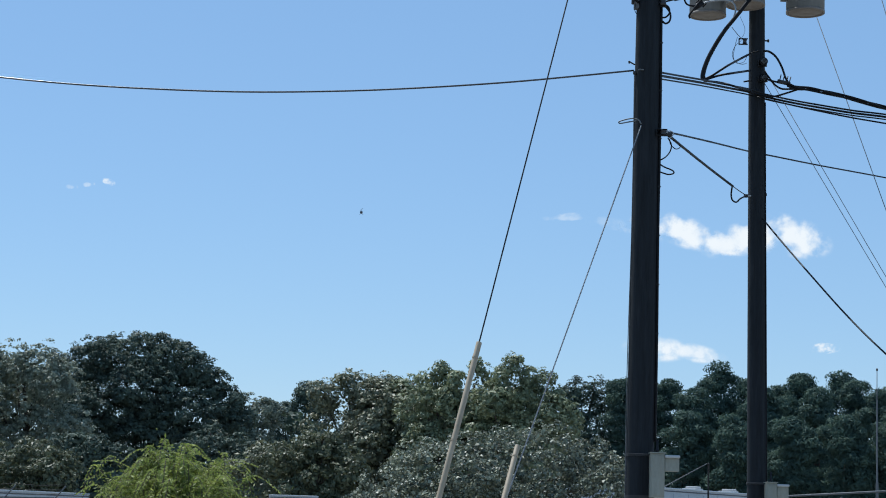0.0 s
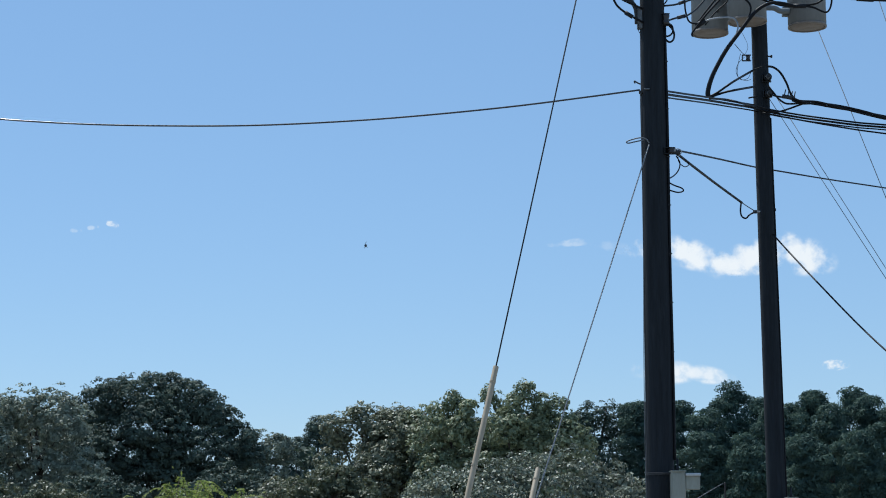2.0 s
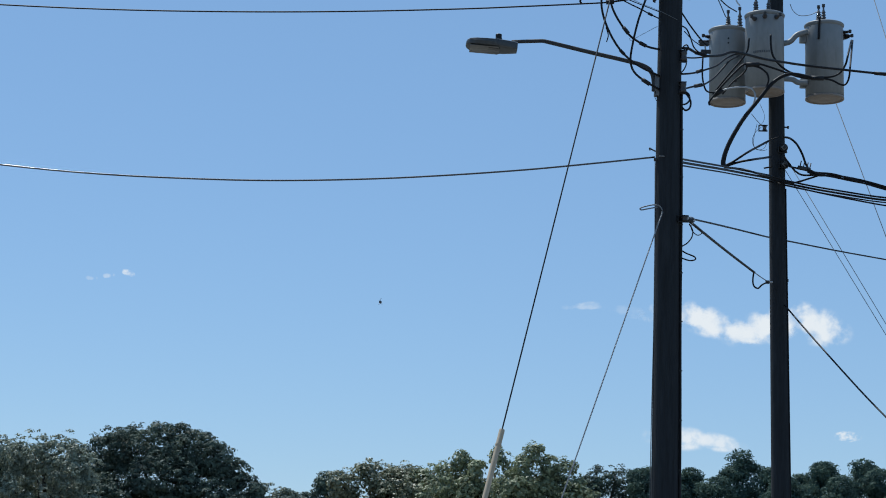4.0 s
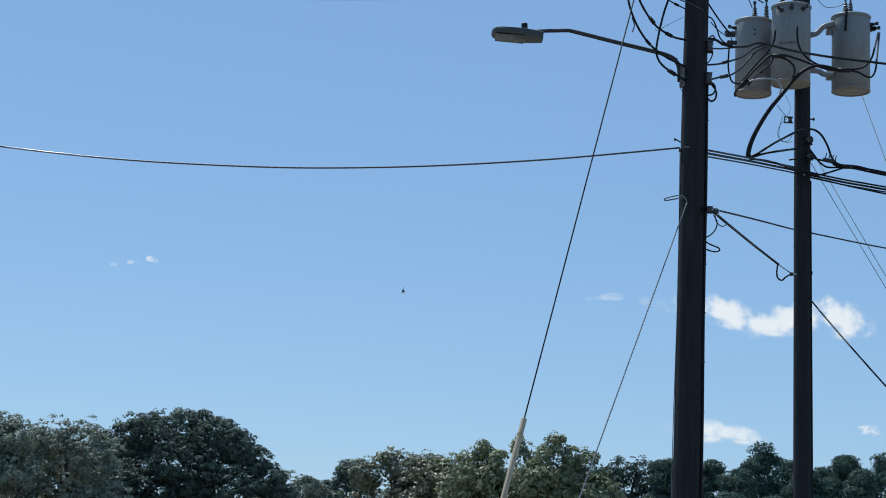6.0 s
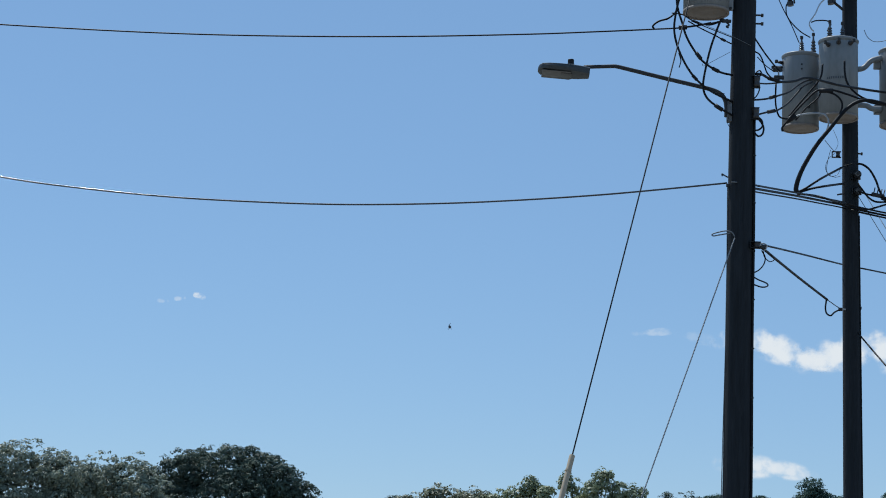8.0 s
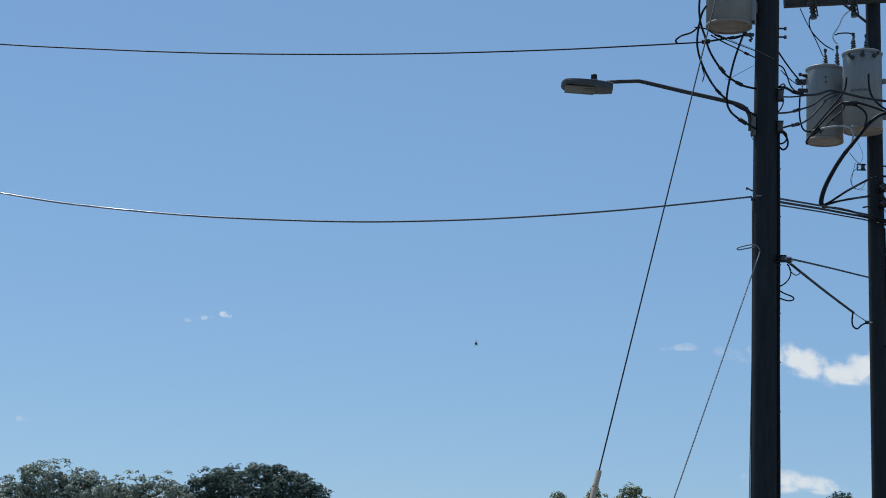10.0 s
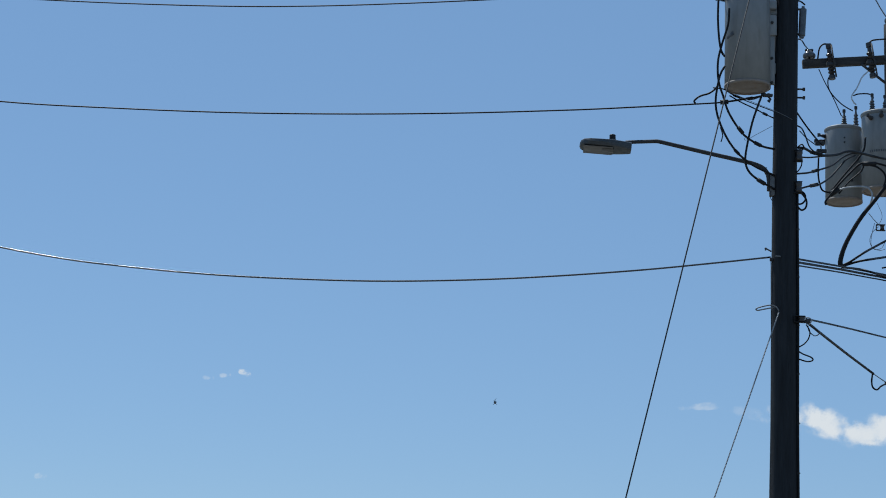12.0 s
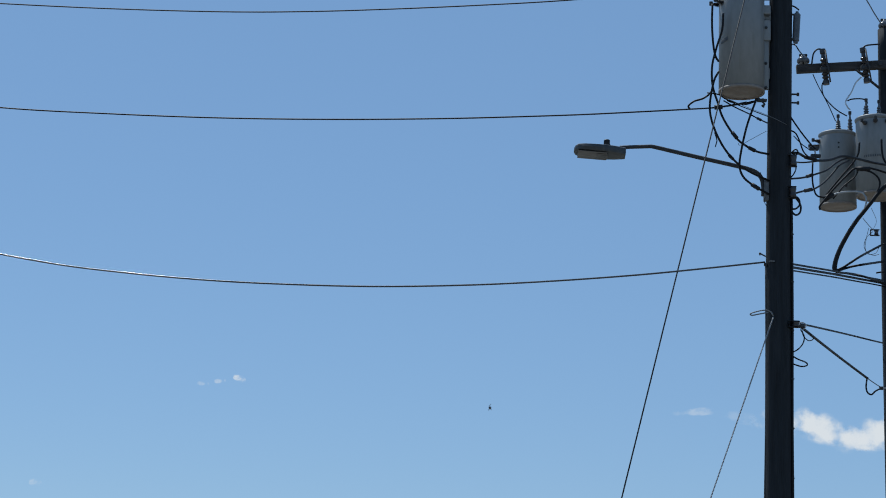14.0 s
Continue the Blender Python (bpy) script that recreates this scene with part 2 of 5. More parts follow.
# ---- ground ----
bm = bmesh.new()
STEP = [-3200, -1400, -600, -250, -120, -60, -30, -15, 0, 15, 30, 60, 120, 250, 600, 1400, 3200]
grid = [[bm.verts.new((x, y, 0.0)) for x in STEP] for y in STEP]
for j in range(len(STEP) - 1):
    for i in range(len(STEP) - 1):
        bm.faces.new((grid[j][i], grid[j][i + 1], grid[j + 1][i + 1], grid[j + 1][i]))
tagged(link_bm("ground", bm, GROUND), "flat ground of asphalt and dry grass", "ground", kind="structure")


# ---- clouds, far away ----
def cloud_stuff(seed, puff, thick):
    m, n, l, p = nodes_of("cloud_vapour")
    n.remove(p)
    co = n.new("ShaderNodeTexCoord")
    mp = n.new("ShaderNodeMapping")
    mp.inputs["Location"].default_value = (-1, 0, -1)
    mp.inputs["Scale"].default_value = (2, 0, 2)
    l.new(co.outputs["Generated"], mp.inputs["Vector"])
    ln = n.new("ShaderNodeVectorMath")
    ln.operation = "LENGTH"
    l.new(mp.outputs[0], ln.inputs[0])
    nz = n.new("ShaderNodeTexNoise")
    nz.noise_dimensions = "4D"
    nz.inputs["W"].default_value = seed
    nz.inputs["Scale"].default_value = puff
    nz.inputs["Detail"].default_value = 5
    nz.inputs["Roughness"].default_value = 0.52
    l.new(co.outputs["Object"], nz.inputs["Vector"])
    a = n.new("ShaderNodeMath")
    a.operation = "MULTIPLY_ADD"
    a.inputs[1].default_value = 4.6
    a.inputs[2].default_value = -1.72 - 0.3 * (1 - thick)
    l.new(nz.outputs["Fac"], a.inputs[0])
    s = n.new("ShaderNodeMath")
    s.operation = "SUBTRACT"
    l.new(a.outputs[0], s.inputs[0])
    l.new(ln.outputs["Value"], s.inputs[1])
    r = n.new("ShaderNodeMapRange")
    r.interpolation_type = "SMOOTHSTEP"
    r.inputs["From Min"].default_value, r.inputs["From Max"].default_value = -0.55, 0.75
    r.inputs["To Max"].default_value = thick
    l.new(s.outputs[0], r.inputs["Value"])
    ed = n.new("ShaderNodeMapRange")
    ed.interpolation_type = "SMOOTHSTEP"
    ed.inputs["From Min"].default_value, ed.inputs["From Max"].default_value = 1.0, 0.7
    l.new(ln.outputs["Value"], ed.inputs["Value"])
    al = n.new("ShaderNodeMath")
    al.operation = "MULTIPLY"
    l.new(r.outputs[0], al.inputs[0])
    l.new(ed.outputs[0], al.inputs[1])
    # the cloud's sunlit white is an even glow, the sun lamp adds nothing
    em = n.new("ShaderNodeEmission")
    em.inputs["Color"].default_value = (0.97, 0.965, 0.945, 1)
    em.inputs["Strength"].default_value = 0.76
    tr = n.new("ShaderNodeBsdfTransparent")
    ms = n.new("ShaderNodeMixShader")
    l.new(al.outputs[0], ms.inputs[0])
    l.new(tr.outputs[0], ms.inputs[1])
    l.new(em.outputs[0], ms.inputs[2])
    l.new(ms.outputs[0], n["Material Output"].inputs["Surface"])
    return m


def cloud(at, w, h, tilt, seed, puff=0.02, thick=0.95):
    """A far bank of vapour, gently bowed, w by h metres."""
    bm = bmesh.new()
    nx, nz = 12, 6
    g = [[bm.verts.new(((i / nx - 0.5) * w, 12 * math.sin(3.1 * i / nx) * math.sin(3.1 * j / nz), (j / nz - 0.5) * h)) for i in range(nx + 1)] for j in range(nz + 1)]
    for j in range(nz):
        for i in range(nx):
            bm.faces.new((g[j][i], g[j][i + 1], g[j + 1][i + 1], g[j + 1][i]))
    ob = link_bm("cloud", bm, cloud_stuff(seed, puff, thick))
    ob.location = at
    ob.rotation_euler = (0, radians(tilt), -math.atan2(at[0], at[1]))
    return tagged(ob, "small white fair-weather cloud in the blue sky", "cloud", "clouds in the sky", "structure")


KM = 2400.0 / 3536
for at, w, h, tilt, seed, thick in (
        ((379.2, 2400.0, 366.3), 175, 54, 16, 3.1, 1.0), ((427.1, 2410.0, 353.5), 165, 38, 6, 8.4, 1.0),
        ((468.4, 2420.0, 364.1), 160, 60, -16, 1.7, 1.0), ((523.3, 2430.0, 368.9), 130, 70, 18, 5.2, 1.0),
        ((341.4, 2440.0, 371.5), 90, 26, 3, 4.4, 0.5), ((239.3, 2400.0, 378.7), 80, 15, -4, 2.2, 0.34),
        ((288.7, 2410.0, 375.7), 100, 24, 10, 6.1, 0.16),
        ((358.3, 2450.0, 225.6), 110, 46, 4, 9.3, 0.95), ((401.7, 2460.0, 223.8), 120, 34, 10, 7.7, 0.85),
        ((-317.9, 2400.0, 402.4), 25, 12, 14, 3.9, 0.8), ((-341.0, 2400.0, 398.1), 22, 10, -8, 5.5, 0.45),
        ((-361.4, 2400.0, 394.6), 22, 10, 0, 6.6, 0.25), ((573.7, 2470.0, 234.9), 50, 20, 0, 2.9, 0.8),
        ((-557.5, 2400.0, 267.3), 24, 14, 0, 4.1, 0.35)):
    cloud(at, w * KM * 1.25, h * KM * 1.18, tilt, seed, 0.12 if w < 60 else 0.06 if thick < 0.6 else 0.042, thick)


# ---- poles ----
def wood_pole(at, line, radii, label):
    """A round pole along a slightly bent line of (x, z), thinner towards the top."""
    po = thing("utility_pole", at, label, "utility pole", "utility poles")
    bm = bmesh.new()
    sides, rings = 26, []
    n = 40
    zs = [z for _, z in line]
    for k in range(n + 1):
        z = zs[0] + (zs[-1] - zs[0]) * k / n
        x = np.interp(z, zs, [q for q, _ in line]) - at[0]
        r = radii[0] + (radii[1] - radii[0]) * k / n
        ring = []
        for a in range(sides):
            an = 2 * math.pi * a / sides
            rr = r * (1 + 0.022 * noise.noise((math.cos(an) * 2.2, math.sin(an) * 2.2, z * 0.45 + at[0])))
            ring.append(bm.verts.new((x + rr * math.cos(an), rr * math.sin(an), z)))
        rings.append(ring)
    for a, b in zip(rings, rings[1:]):
        for k in range(sides):
            bm.faces.new((a[k], a[(k + 1) % sides], b[(k + 1) % sides], b[k]))
    bm.faces.new(rings[0][::-1])
    bm.faces.new(rings[-1])
    part("shaft", bm, WOOD, po)
    return po


P1, P2 = (3.385, 24.0, 0.0), (5.75, 29.0, 0.0)


def x1(z):
    return float(np.interp(z, (0, 2.6, 8.0, 10.6, 12.3), (3.365, 3.381, 3.404, 3.44, 3.47)))


def x2(z):
    return float(np.interp(z, (0, 2.5, 7.6, 11.0, 12.2), (5.81, 5.782, 5.745, 5.733, 5.73)))


def r1(z):
    return 0.178 + (0.138 - 0.178) * z / 12.3


def r2(z):
    return 0.148 + (0.108 - 0.148) * z / TOP2


TOP2 = (5.701, 29.000, 12.119)[2]
pole_near = wood_pole(P1, [(x1(z), z) for z in (0, 2.6, 8.0, 10.6, 12.3)], (0.178, 0.138), "dark creosoted wooden utility pole carrying a street light and transformer")
pole_far = wood_pole(P2, [(x2(z), z) for z in (0, 2.5, 7.6, 11.0, TOP2)], (0.148, 0.108), "dark wooden utility pole carrying three grey transformers and a crossarm")

# ground wire and cable run down the side of the near pole, with staples
side1 = [(x1(z) + 0.91 * (r1(z) + 0.014) + 0.003 * math.sin(z * 2.1), 24.0 - 0.42 * (r1(z) + 0.014), z) for z in np.linspace(2.7, 8.05, 14)]
part("riser_cable", tube(side1, 0.017, 8, 3, None, P1), RUBBER, pole_near, "black cable stapled down the side of the pole")
side1b = [(x1(z) - r1(z) - 0.006 + 0.008 * math.sin(z * 1.4), 23.98, z) for z in np.linspace(0.1, 7.2, 16)]
part("ground_wire", tube(side1b, 0.005, 6, 3, None, P1), STRAND, pole_near, "thin grey ground wire")
for z in np.linspace(3.4, 7.6, 8):
    part("staple", box((x1(z) + 0.91 * (r1(z) + 0.018) - P1[0], -0.42 * (r1(z) + 0.018), z), (0.04, 0.03, 0.012), 0.003), DARKSTEEL, pole_near)
side2 = [(x2(z) + 0.9 * (r2(z) + 0.008), 29.0 - 0.43 * (r2(z) + 0.008), z) for z in np.linspace(2.0, 8.0, 14)]
part("riser_cable", tube(side2, 0.011, 8, 3, None, P2), RUBBER, pole_far, "black cable stapled down the side of the pole")


def band(pole, xc, y, z, r, h=0.03):
    part("steel_band", lathe([(r + 0.004, z - h / 2), (r + 0.011, z - h / 2), (r + 0.011, z + h / 2), (r + 0.004, z + h / 2)], 26, Matrix.Translation((xc - pole.location.x, y - pole.location.y, 0))), DARKSTEEL, pole)


def bolt(pole, at, length=0.12, r=0.012, way=(1, 0, 0)):
    m = Matrix.Translation(Vector(at) - pole.location) @ Vector(way).to_track_quat("Z", "Y").to_matrix().to_4x4()
    bm = lathe([(r, 0), (r, length * 0.75), (r * 2.0, length * 0.75), (r * 2.0, length)], 8, m)
    part("through_bolt", bm, DARKSTEEL, pole)


zb = (3.238, 24.000, 7.235)[2]
part("clip_plate", box((x1(zb) - 0.1 - P1[0], -0.145, zb), (0.07, 0.02, 0.014), 0.004), DULLGREY, pole_near)
part("clip_stud", box((x1(zb) - r1(zb) - 0.01 - P1[0], -0.05, zb - 0.02), (0.04, 0.04, 0.04), 0.006), DARKSTEEL, pole_near)
zk = (3.294, 24.000, 2.538)[2]
band(pole_near, x1(zk), 24.0, zk, r1(zk), 0.035)
band(pole_near, x1(zk), 24.0, zk - 0.5, r1(zk), 0.035)
zk2 = (5.792, 29.000, 2.365)[2]
band(pole_far, x2(zk2), 29.0, zk2, r2(zk2), 0.035)
band(pole_far, x2(zk2), 29.0, zk2 - 0.5, r2(zk2), 0.035)
for q in ([(3.553, 24.000, 9.426), (3.553, 24.000, 9.315)]):
    bolt(pole_near, q, 0.11)
for q in ([(5.832, 29.000, 8.957), (5.812, 29.000, 6.623)]):
    bolt(pole_far, q, 0.09)
# hook on the near pole's side
hook = [(3.238, 23.950, 7.316), (3.197, 23.950, 7.336), (3.162, 23.950, 7.356), (3.169, 23.950, 7.328)]
part("hook", tube(hook, 0.009, 6, 4, None, P1), DARKSTEEL, pole_near)


# ---- equipment boxes strapped to the poles ----
def equipment_box(at, w, h, hood, label):
    """Narrow cabinet with a hooded side box, front towards -y; at is its top middle."""
    e = thing("equipment_box", (at[0], at[1], at[2] - h), label, "electrical box", "boxes on the poles")
    bm = add_box(bmesh.new(), (0, 0, h / 2), (w, 0.16, h), 0.008)
    part("cabinet", bm, BOXPAINT, e, smooth=False)
    part("door", box((0, -0.084, h / 2), (w * 0.84, 0.008, h * 0.9), 0.003), BOXPAINT, e, smooth=False)
    part("cabinet_lid", box((0, -0.005, h + 0.006), (w + 0.02, 0.19, 0.014), 0.004), BOXPAINT, e, smooth=False)
    hb = bmesh.new()
    add_box(hb, (w / 2 + hood / 2 + 0.004, 0.0, h - 0.13), (hood, 0.13, 0.16), 0.006)
    part("side_box", hb, BOXPAINT, e, smooth=False)
    # hood whiter than the box: sunlight on its top put into the colour
    part("hood", box((w / 2 + hood / 2 + 0.004, -0.01, h - 0.035), (hood + 0.01, 0.2, 0.035), 0.012), ROOFWHITE, e, "hood painted paler for its sunlit top", smooth=False)
    part("conduit_nipple", lathe([(0.022, h), (0.022, h + 0.05), (0.014, h + 0.06), (0.014, h + 0.16)], 12), BLACKPLASTIC, e)
    part("mounting_bracket", box((-w / 2 - 0.13, 0.02, h - 0.012), (0.27, 0.02, 0.018), 0.004), DARKSTEEL, e, smooth=False)
    return e


b1 = (3.545, 23.720, 2.550)
equipment_box(b1, 0.165, 0.52, 0.17, "beige metal box with hooded side box strapped to the near pole")
b2 = (5.939, 28.750, 2.373)
equipment_box(b2, 0.155, 0.52, 0.165, "beige metal box with hooded side box strapped to the far pole")


# ---- transformers ----
def bushing(parent, at, h=0.2, r=0.035, material=None, lean=(0, 0, 1)):
    prof = [(r * 0.8, 0)]
    k = 5
    for i in range(k):
        z = h * (0.08 + 0.7 * i / k)
        prof += [(r * (1.25 - 0.1 * i), z), (r * (0.72 - 0.06 * i), z + h * 0.09)]
    prof += [(r * 0.35, h * 0.82), (r * 0.35, h), (0.002, h)]
    m = Matrix.Translation(at) @ Vector(lean).to_track_quat("Z", "Y").to_matrix().to_4x4()
    b = part("bushing", lathe(prof, 12, m), material or PORCELAIN, parent)
    t = Matrix.Translation(Vector(at) + Vector(lean).normalized() * h)
    part("terminal", lathe([(0.02, -0.02), (0.024, -0.02), (0.024, 0.025), (0.008, 0.03)], 8, t), DARKSTEEL, b)
    return b


def transformer(at, r, h, mount, tops, label, lows=()):
    """Oil-filled can hung beside a pole. at: middle of its base; mount: direction of the pole."""
    t = thing("transformer", at, label, "transformer", "pole transformers")
    part("tank", lathe([(r * 0.965, 0.035), (r, 0.035), (r, h * 0.94), (r * 0.99, h * 0.945)], 40), TANK, t)
    part("base_rim", lathe([(r * 0.93, 0.03), (r * 0.93, 0.0), (r * 1.012, 0.0), (r * 1.012, 0.034), (r * 0.97, 0.036)], 40), TANKBASE, t, "rust-stained bottom rim, tan with painted ground light")
    part("base_plate", lathe([(0.03, 0.006), (0.05, 0.002), (r * 0.9, 0.012), (r * 0.925, 0.02)], 40), TANKBASE, t, "underside plate, tan with painted ground light")
    part("lid", lathe([(r * 1.0, h * 0.915), (r * 1.05, h * 0.945), (r * 1.055, h * 0.955), (r * 1.0, h * 0.968), (r * 0.6, h * 0.985), (0.01, h * 0.99)], 40), TANK, t)
    d = Vector((*mount, 0)).normalized()
    for z in (0.2, 0.78):
        m = Matrix.Translation((d.x * (r + 0.035), d.y * (r + 0.035), h * z)) @ pose(0, 0, 0, 0, 0, math.degrees(math.atan2(d.y, d.x)))
        part("hanger_lug", box((0, 0, 0), (0.11, 0.09, 0.14), 0.01, m), TANK, t)
    for x, y, hh in tops:
        bushing(t, (x * r, y * r, h * 0.975), hh, 0.04)
    for an, z in lows:
        a = radians(an)
        bushing(t, (math.cos(a) * r, math.sin(a) * r, h * z), 0.14 if z < 0.83 else 0.1, 0.046 if z < 0.83 else 0.03, BROWNGLAZE, (math.cos(a), math.sin(a), 0.15))
    return t


can_a = (4.995, 29.000, 9.297)
can_a_top = (5.020, 29.000, 10.480)
ta = transformer(can_a, 0.272, can_a_top[2] - can_a[2], (1, 0.1), [(0.0, -0.3, 0.25), (0.72, 0.1, 0.34)], "grey steel pole transformer with tan underside hung on the far pole", [(170, 0.8), (185, 0.86)])
for z in (0.22, 0.98):
    part("hanger_arm", box((0.45, 0.02, z), (0.42, 0.06, 0.07), 0.01), TANK, ta)
can_b = (5.467, 28.500, 9.343)
can_b_top = (5.498, 28.500, 10.579)
tb = transformer(can_b, 0.285, can_b_top[2] - can_b[2], (0.3, 1), [(-0.45, 0.0, 0.28), (0.25, 0.2, 0.28)], "grey steel pole transformer hung in front of the far pole", [(-130, 0.86), (-100, 0.88), (-65, 0.88)])
can_c = (6.491, 29.100, 9.429)
can_c_top = (6.528, 29.100, 10.646)
transformer(can_c, 0.287, can_c_top[2] - can_c[2], (-1, 0), [(-0.35, -0.3, 0.24), (0.0, 0.1, 0.3)], "grey steel pole transformer standing off the far pole on steel arms", [(0, 0.82), (-12, 0.86)])
can_d = (2.940, 23.950, 9.405)
td = transformer(can_d, 0.285, 1.34, (1, 0.1), [(0.0, 0.0, 0.3)], "tall grey steel transformer hung beside the street-light pole", [(178, 0.87), (195, 0.9), (205, 0.86)])
part("nameplate", box((0, 0, 0), (0.125, 0.005, 0.052), 0.002, Matrix.Translation((-0.236, -0.164, 0.635)) @ pose(0, 0, 0, 0, -12, -55)), FADEDMARK, td, "faded dark stencilled plate")
# hanger strip and lugs between the near can and its pole
part("hanger_strip", box((0.29, -0.04, 0.37), (0.085, 0.05, 0.66), 0.008), TANK, td)
for z, w, hh in ((0.81, 0.11, 0.27), (1.085, 0.11, 0.12), (1.3, 0.11, 0.14)):
    part("hanger_block", box((0.3, -0.05, z), (w, 0.09, hh), 0.014), TANK, td)
for z in (0.06, 0.38, 0.84):
    part("hanger_bolt", lathe([(0.019, 0), (0.019, 0.014), (0.01, 0.02)], 8, Matrix.Translation((0.295, -0.062 if z < 0.7 else -0.094, z)) @ pose(0, 0, 0, 90, 0, 0)), DARKSTEEL, td)
# numbers on the middle can, as plain bars
for k in range(9):
    a = radians(-134 + k * 6.6)
    part("marking", box((0, 0, 0), (0.02, 0.004, 0.034), 0.0, Matrix.Translation((0.287 * math.cos(a), 0.287 * math.sin(a), 0.56)) @ pose(0, 0, 0, 0, 0, math.degrees(a) + 90)), FADEDMARK, tb)
# small dark plugs on the first can
for x, z, r in ((-0.03, 0.934, 0.014), (-0.03, 0.864, 0.014), (0.075, 0.278, 0.021)):
    part("drain_plug", lathe([(r, 0), (r, 0.012), (r * 0.6, 0.018)], 8, Matrix.Translation((x, -math.sqrt(0.272 ** 2 - x * x) + 0.003, z)) @ pose(0, 0, 0, 90, 0, 0)), DARKSTEEL, ta)
# stand-off arms between the far pole and its outer can
arm = thing("transformer_bracket", (5.879, 29.000, 10.083), "bent grey steel stand-off bracket bolted to the far pole", "bracket")
for pts in ([(5.849, 29.000, 10.260), (5.953, 29.000, 10.296), (6.059, 29.000, 10.404), (6.216, 29.000, 10.460)], [(5.834, 29.000, 9.711), (5.980, 29.000, 9.704), (6.065, 29.000, 9.661), (6.210, 29.000, 9.663)]):
    part("arm", tube(pts, 0.042, 12, 5, None, arm.location), TANK, arm)
part("back_plate", box((-0.06, 0, 0), (0.05, 0.16, 0.75), 0.01), STEEL, arm)

# ---- street light ----
lamp = thing("street_light", (3.237, 24.000, 8.205), "grey cobra-head street light on a bent steel arm", "street lamp")
lo = lamp.location
ARM = [(1.430, 23.950, 8.656), (1.660, 23.950, 8.671), (1.770, 23.950, 8.678), (1.820, 23.950, 8.680), (1.870, 23.950, 8.672), (1.960, 23.950, 8.653), (2.440, 23.950, 8.549), (2.880, 23.950, 8.458), (3.040, 23.950, 8.418), (3.135, 23.950, 8.372), (3.190, 23.950, 8.300), (3.208, 23.950, 8.210), (3.210, 23.950, 8.083)]
part("arm", tube(ARM, 0.023, 12, 6, 0.029, lo), DARKSTEEL, lamp)
part("pole_plate", box(Vector((3.245, 23.960, 8.150)) - lo, (0.06, 0.1, 0.26), 0.01), DULLGREY, lamp)
tip, heel = Vector((0.862, 23.950, 8.574)), Vector((1.500, 23.950, 8.616))
span = (heel - tip).length
hm = Matrix.Translation((tip + heel) / 2 - lo) @ pose(0, 0, 0, 0, 3.2, 0)
bm = bmesh.new()
SEC = [(-0.5, 0.25, -0.02, 0.012), (-0.475, 0.5, -0.034, 0.036), (-0.42, 0.72, -0.042, 0.05), (-0.3, 0.86, -0.046, 0.054), (-0.1, 0.92, -0.048, 0.056), (0.1, 0.9, -0.05, 0.058), (0.3, 0.74, -0.052, 0.06), (0.44, 0.56, -0.052, 0.062), (0.5, 0.5, -0.048, 0.058)]
rings = []
for s, w, lo_z, hi_z in SEC:
    ring = []
    for k in range(14):
        a = 2 * math.pi * k / 14
        c, d = math.cos(a), math.sin(a)
        yy = 0.24 * w * math.copysign(abs(c) ** 0.6, c)
        zz = (hi_z if d > 0 else -lo_z) * math.copysign(abs(d) ** (0.6 if d > 0 else 0.3), d)
        ring.append(bm.verts.new((s * span, yy, zz)))
    rings.append(ring)
for a, b in zip(rings, rings[1:]):
    for k in range(14):
        bm.faces.new((a[k], b[k], b[(k + 1) % 14], a[(k + 1) % 14]))
bm.faces.new(rings[0])
bm.faces.new(rings[-1][::-1])
bmesh.ops.transform(bm, matrix=hm, verts=bm.verts)
part("lamp_housing", bm, LAMPGREY, lamp)
lens = part("lens", box((-0.14 * span, 0, -0.054), (0.56 * span, 0.34, 0.008), 0.003, hm), LENS, lamp, "pale lens under the lamp head")
part("led_panel", box((0.05 * span, 0, -0.061), (0.22 * span, 0.24, 0.006), 0.002, hm), LEDS, lens)
cell_at = hm @ Vector((0.13 * span, 0, 0.078))
part("photocell_base", lathe([(0.045, -0.01), (0.045, 0.02), (0.03, 0.024)], 14, Matrix.Translation(cell_at)), LAMPGREY, lamp)
part("photocell", lathe([(0.034, 0.022), (0.039, 0.025), (0.039, 0.075), (0.034, 0.08), (0.01, 0.084)], 14, Matrix.Translation(cell_at)), BLACKPLASTIC, lamp, "black photocell cap")

# ---- crossarm, cutouts and insulators on the far pole ----
XA = [(4.365, 28.850, 11.403), (5.614, 28.850, 11.505)]
xa0, xa1 = Vector(XA[0]), Vector(XA[1])
half = (xa1 - xa0).length
cross = thing("crossarm", xa1, "weathered wooden crossarm bolted across the far pole", "crossarm")
way = (xa1 - xa0).normalized()
tilt = -math.degrees(math.atan2(way.z, way.x))
part("beam", box((0, 0, 0), (half * 2, 0.1, 0.125), 0.008, pose(0, 0, 0, 0, tilt, 0)), ARMWOOD, cross)
part("brace", tube([(5.236, 28.780, 11.407), (5.596, 28.780, 11.115)], 0.02, 6, 2, None, xa1), DARKSTEEL, cross)
part("bolt_plate", box((0, -0.06, 0), (0.06, 0.02, 0.06), 0.006), DARKSTEEL, cross)


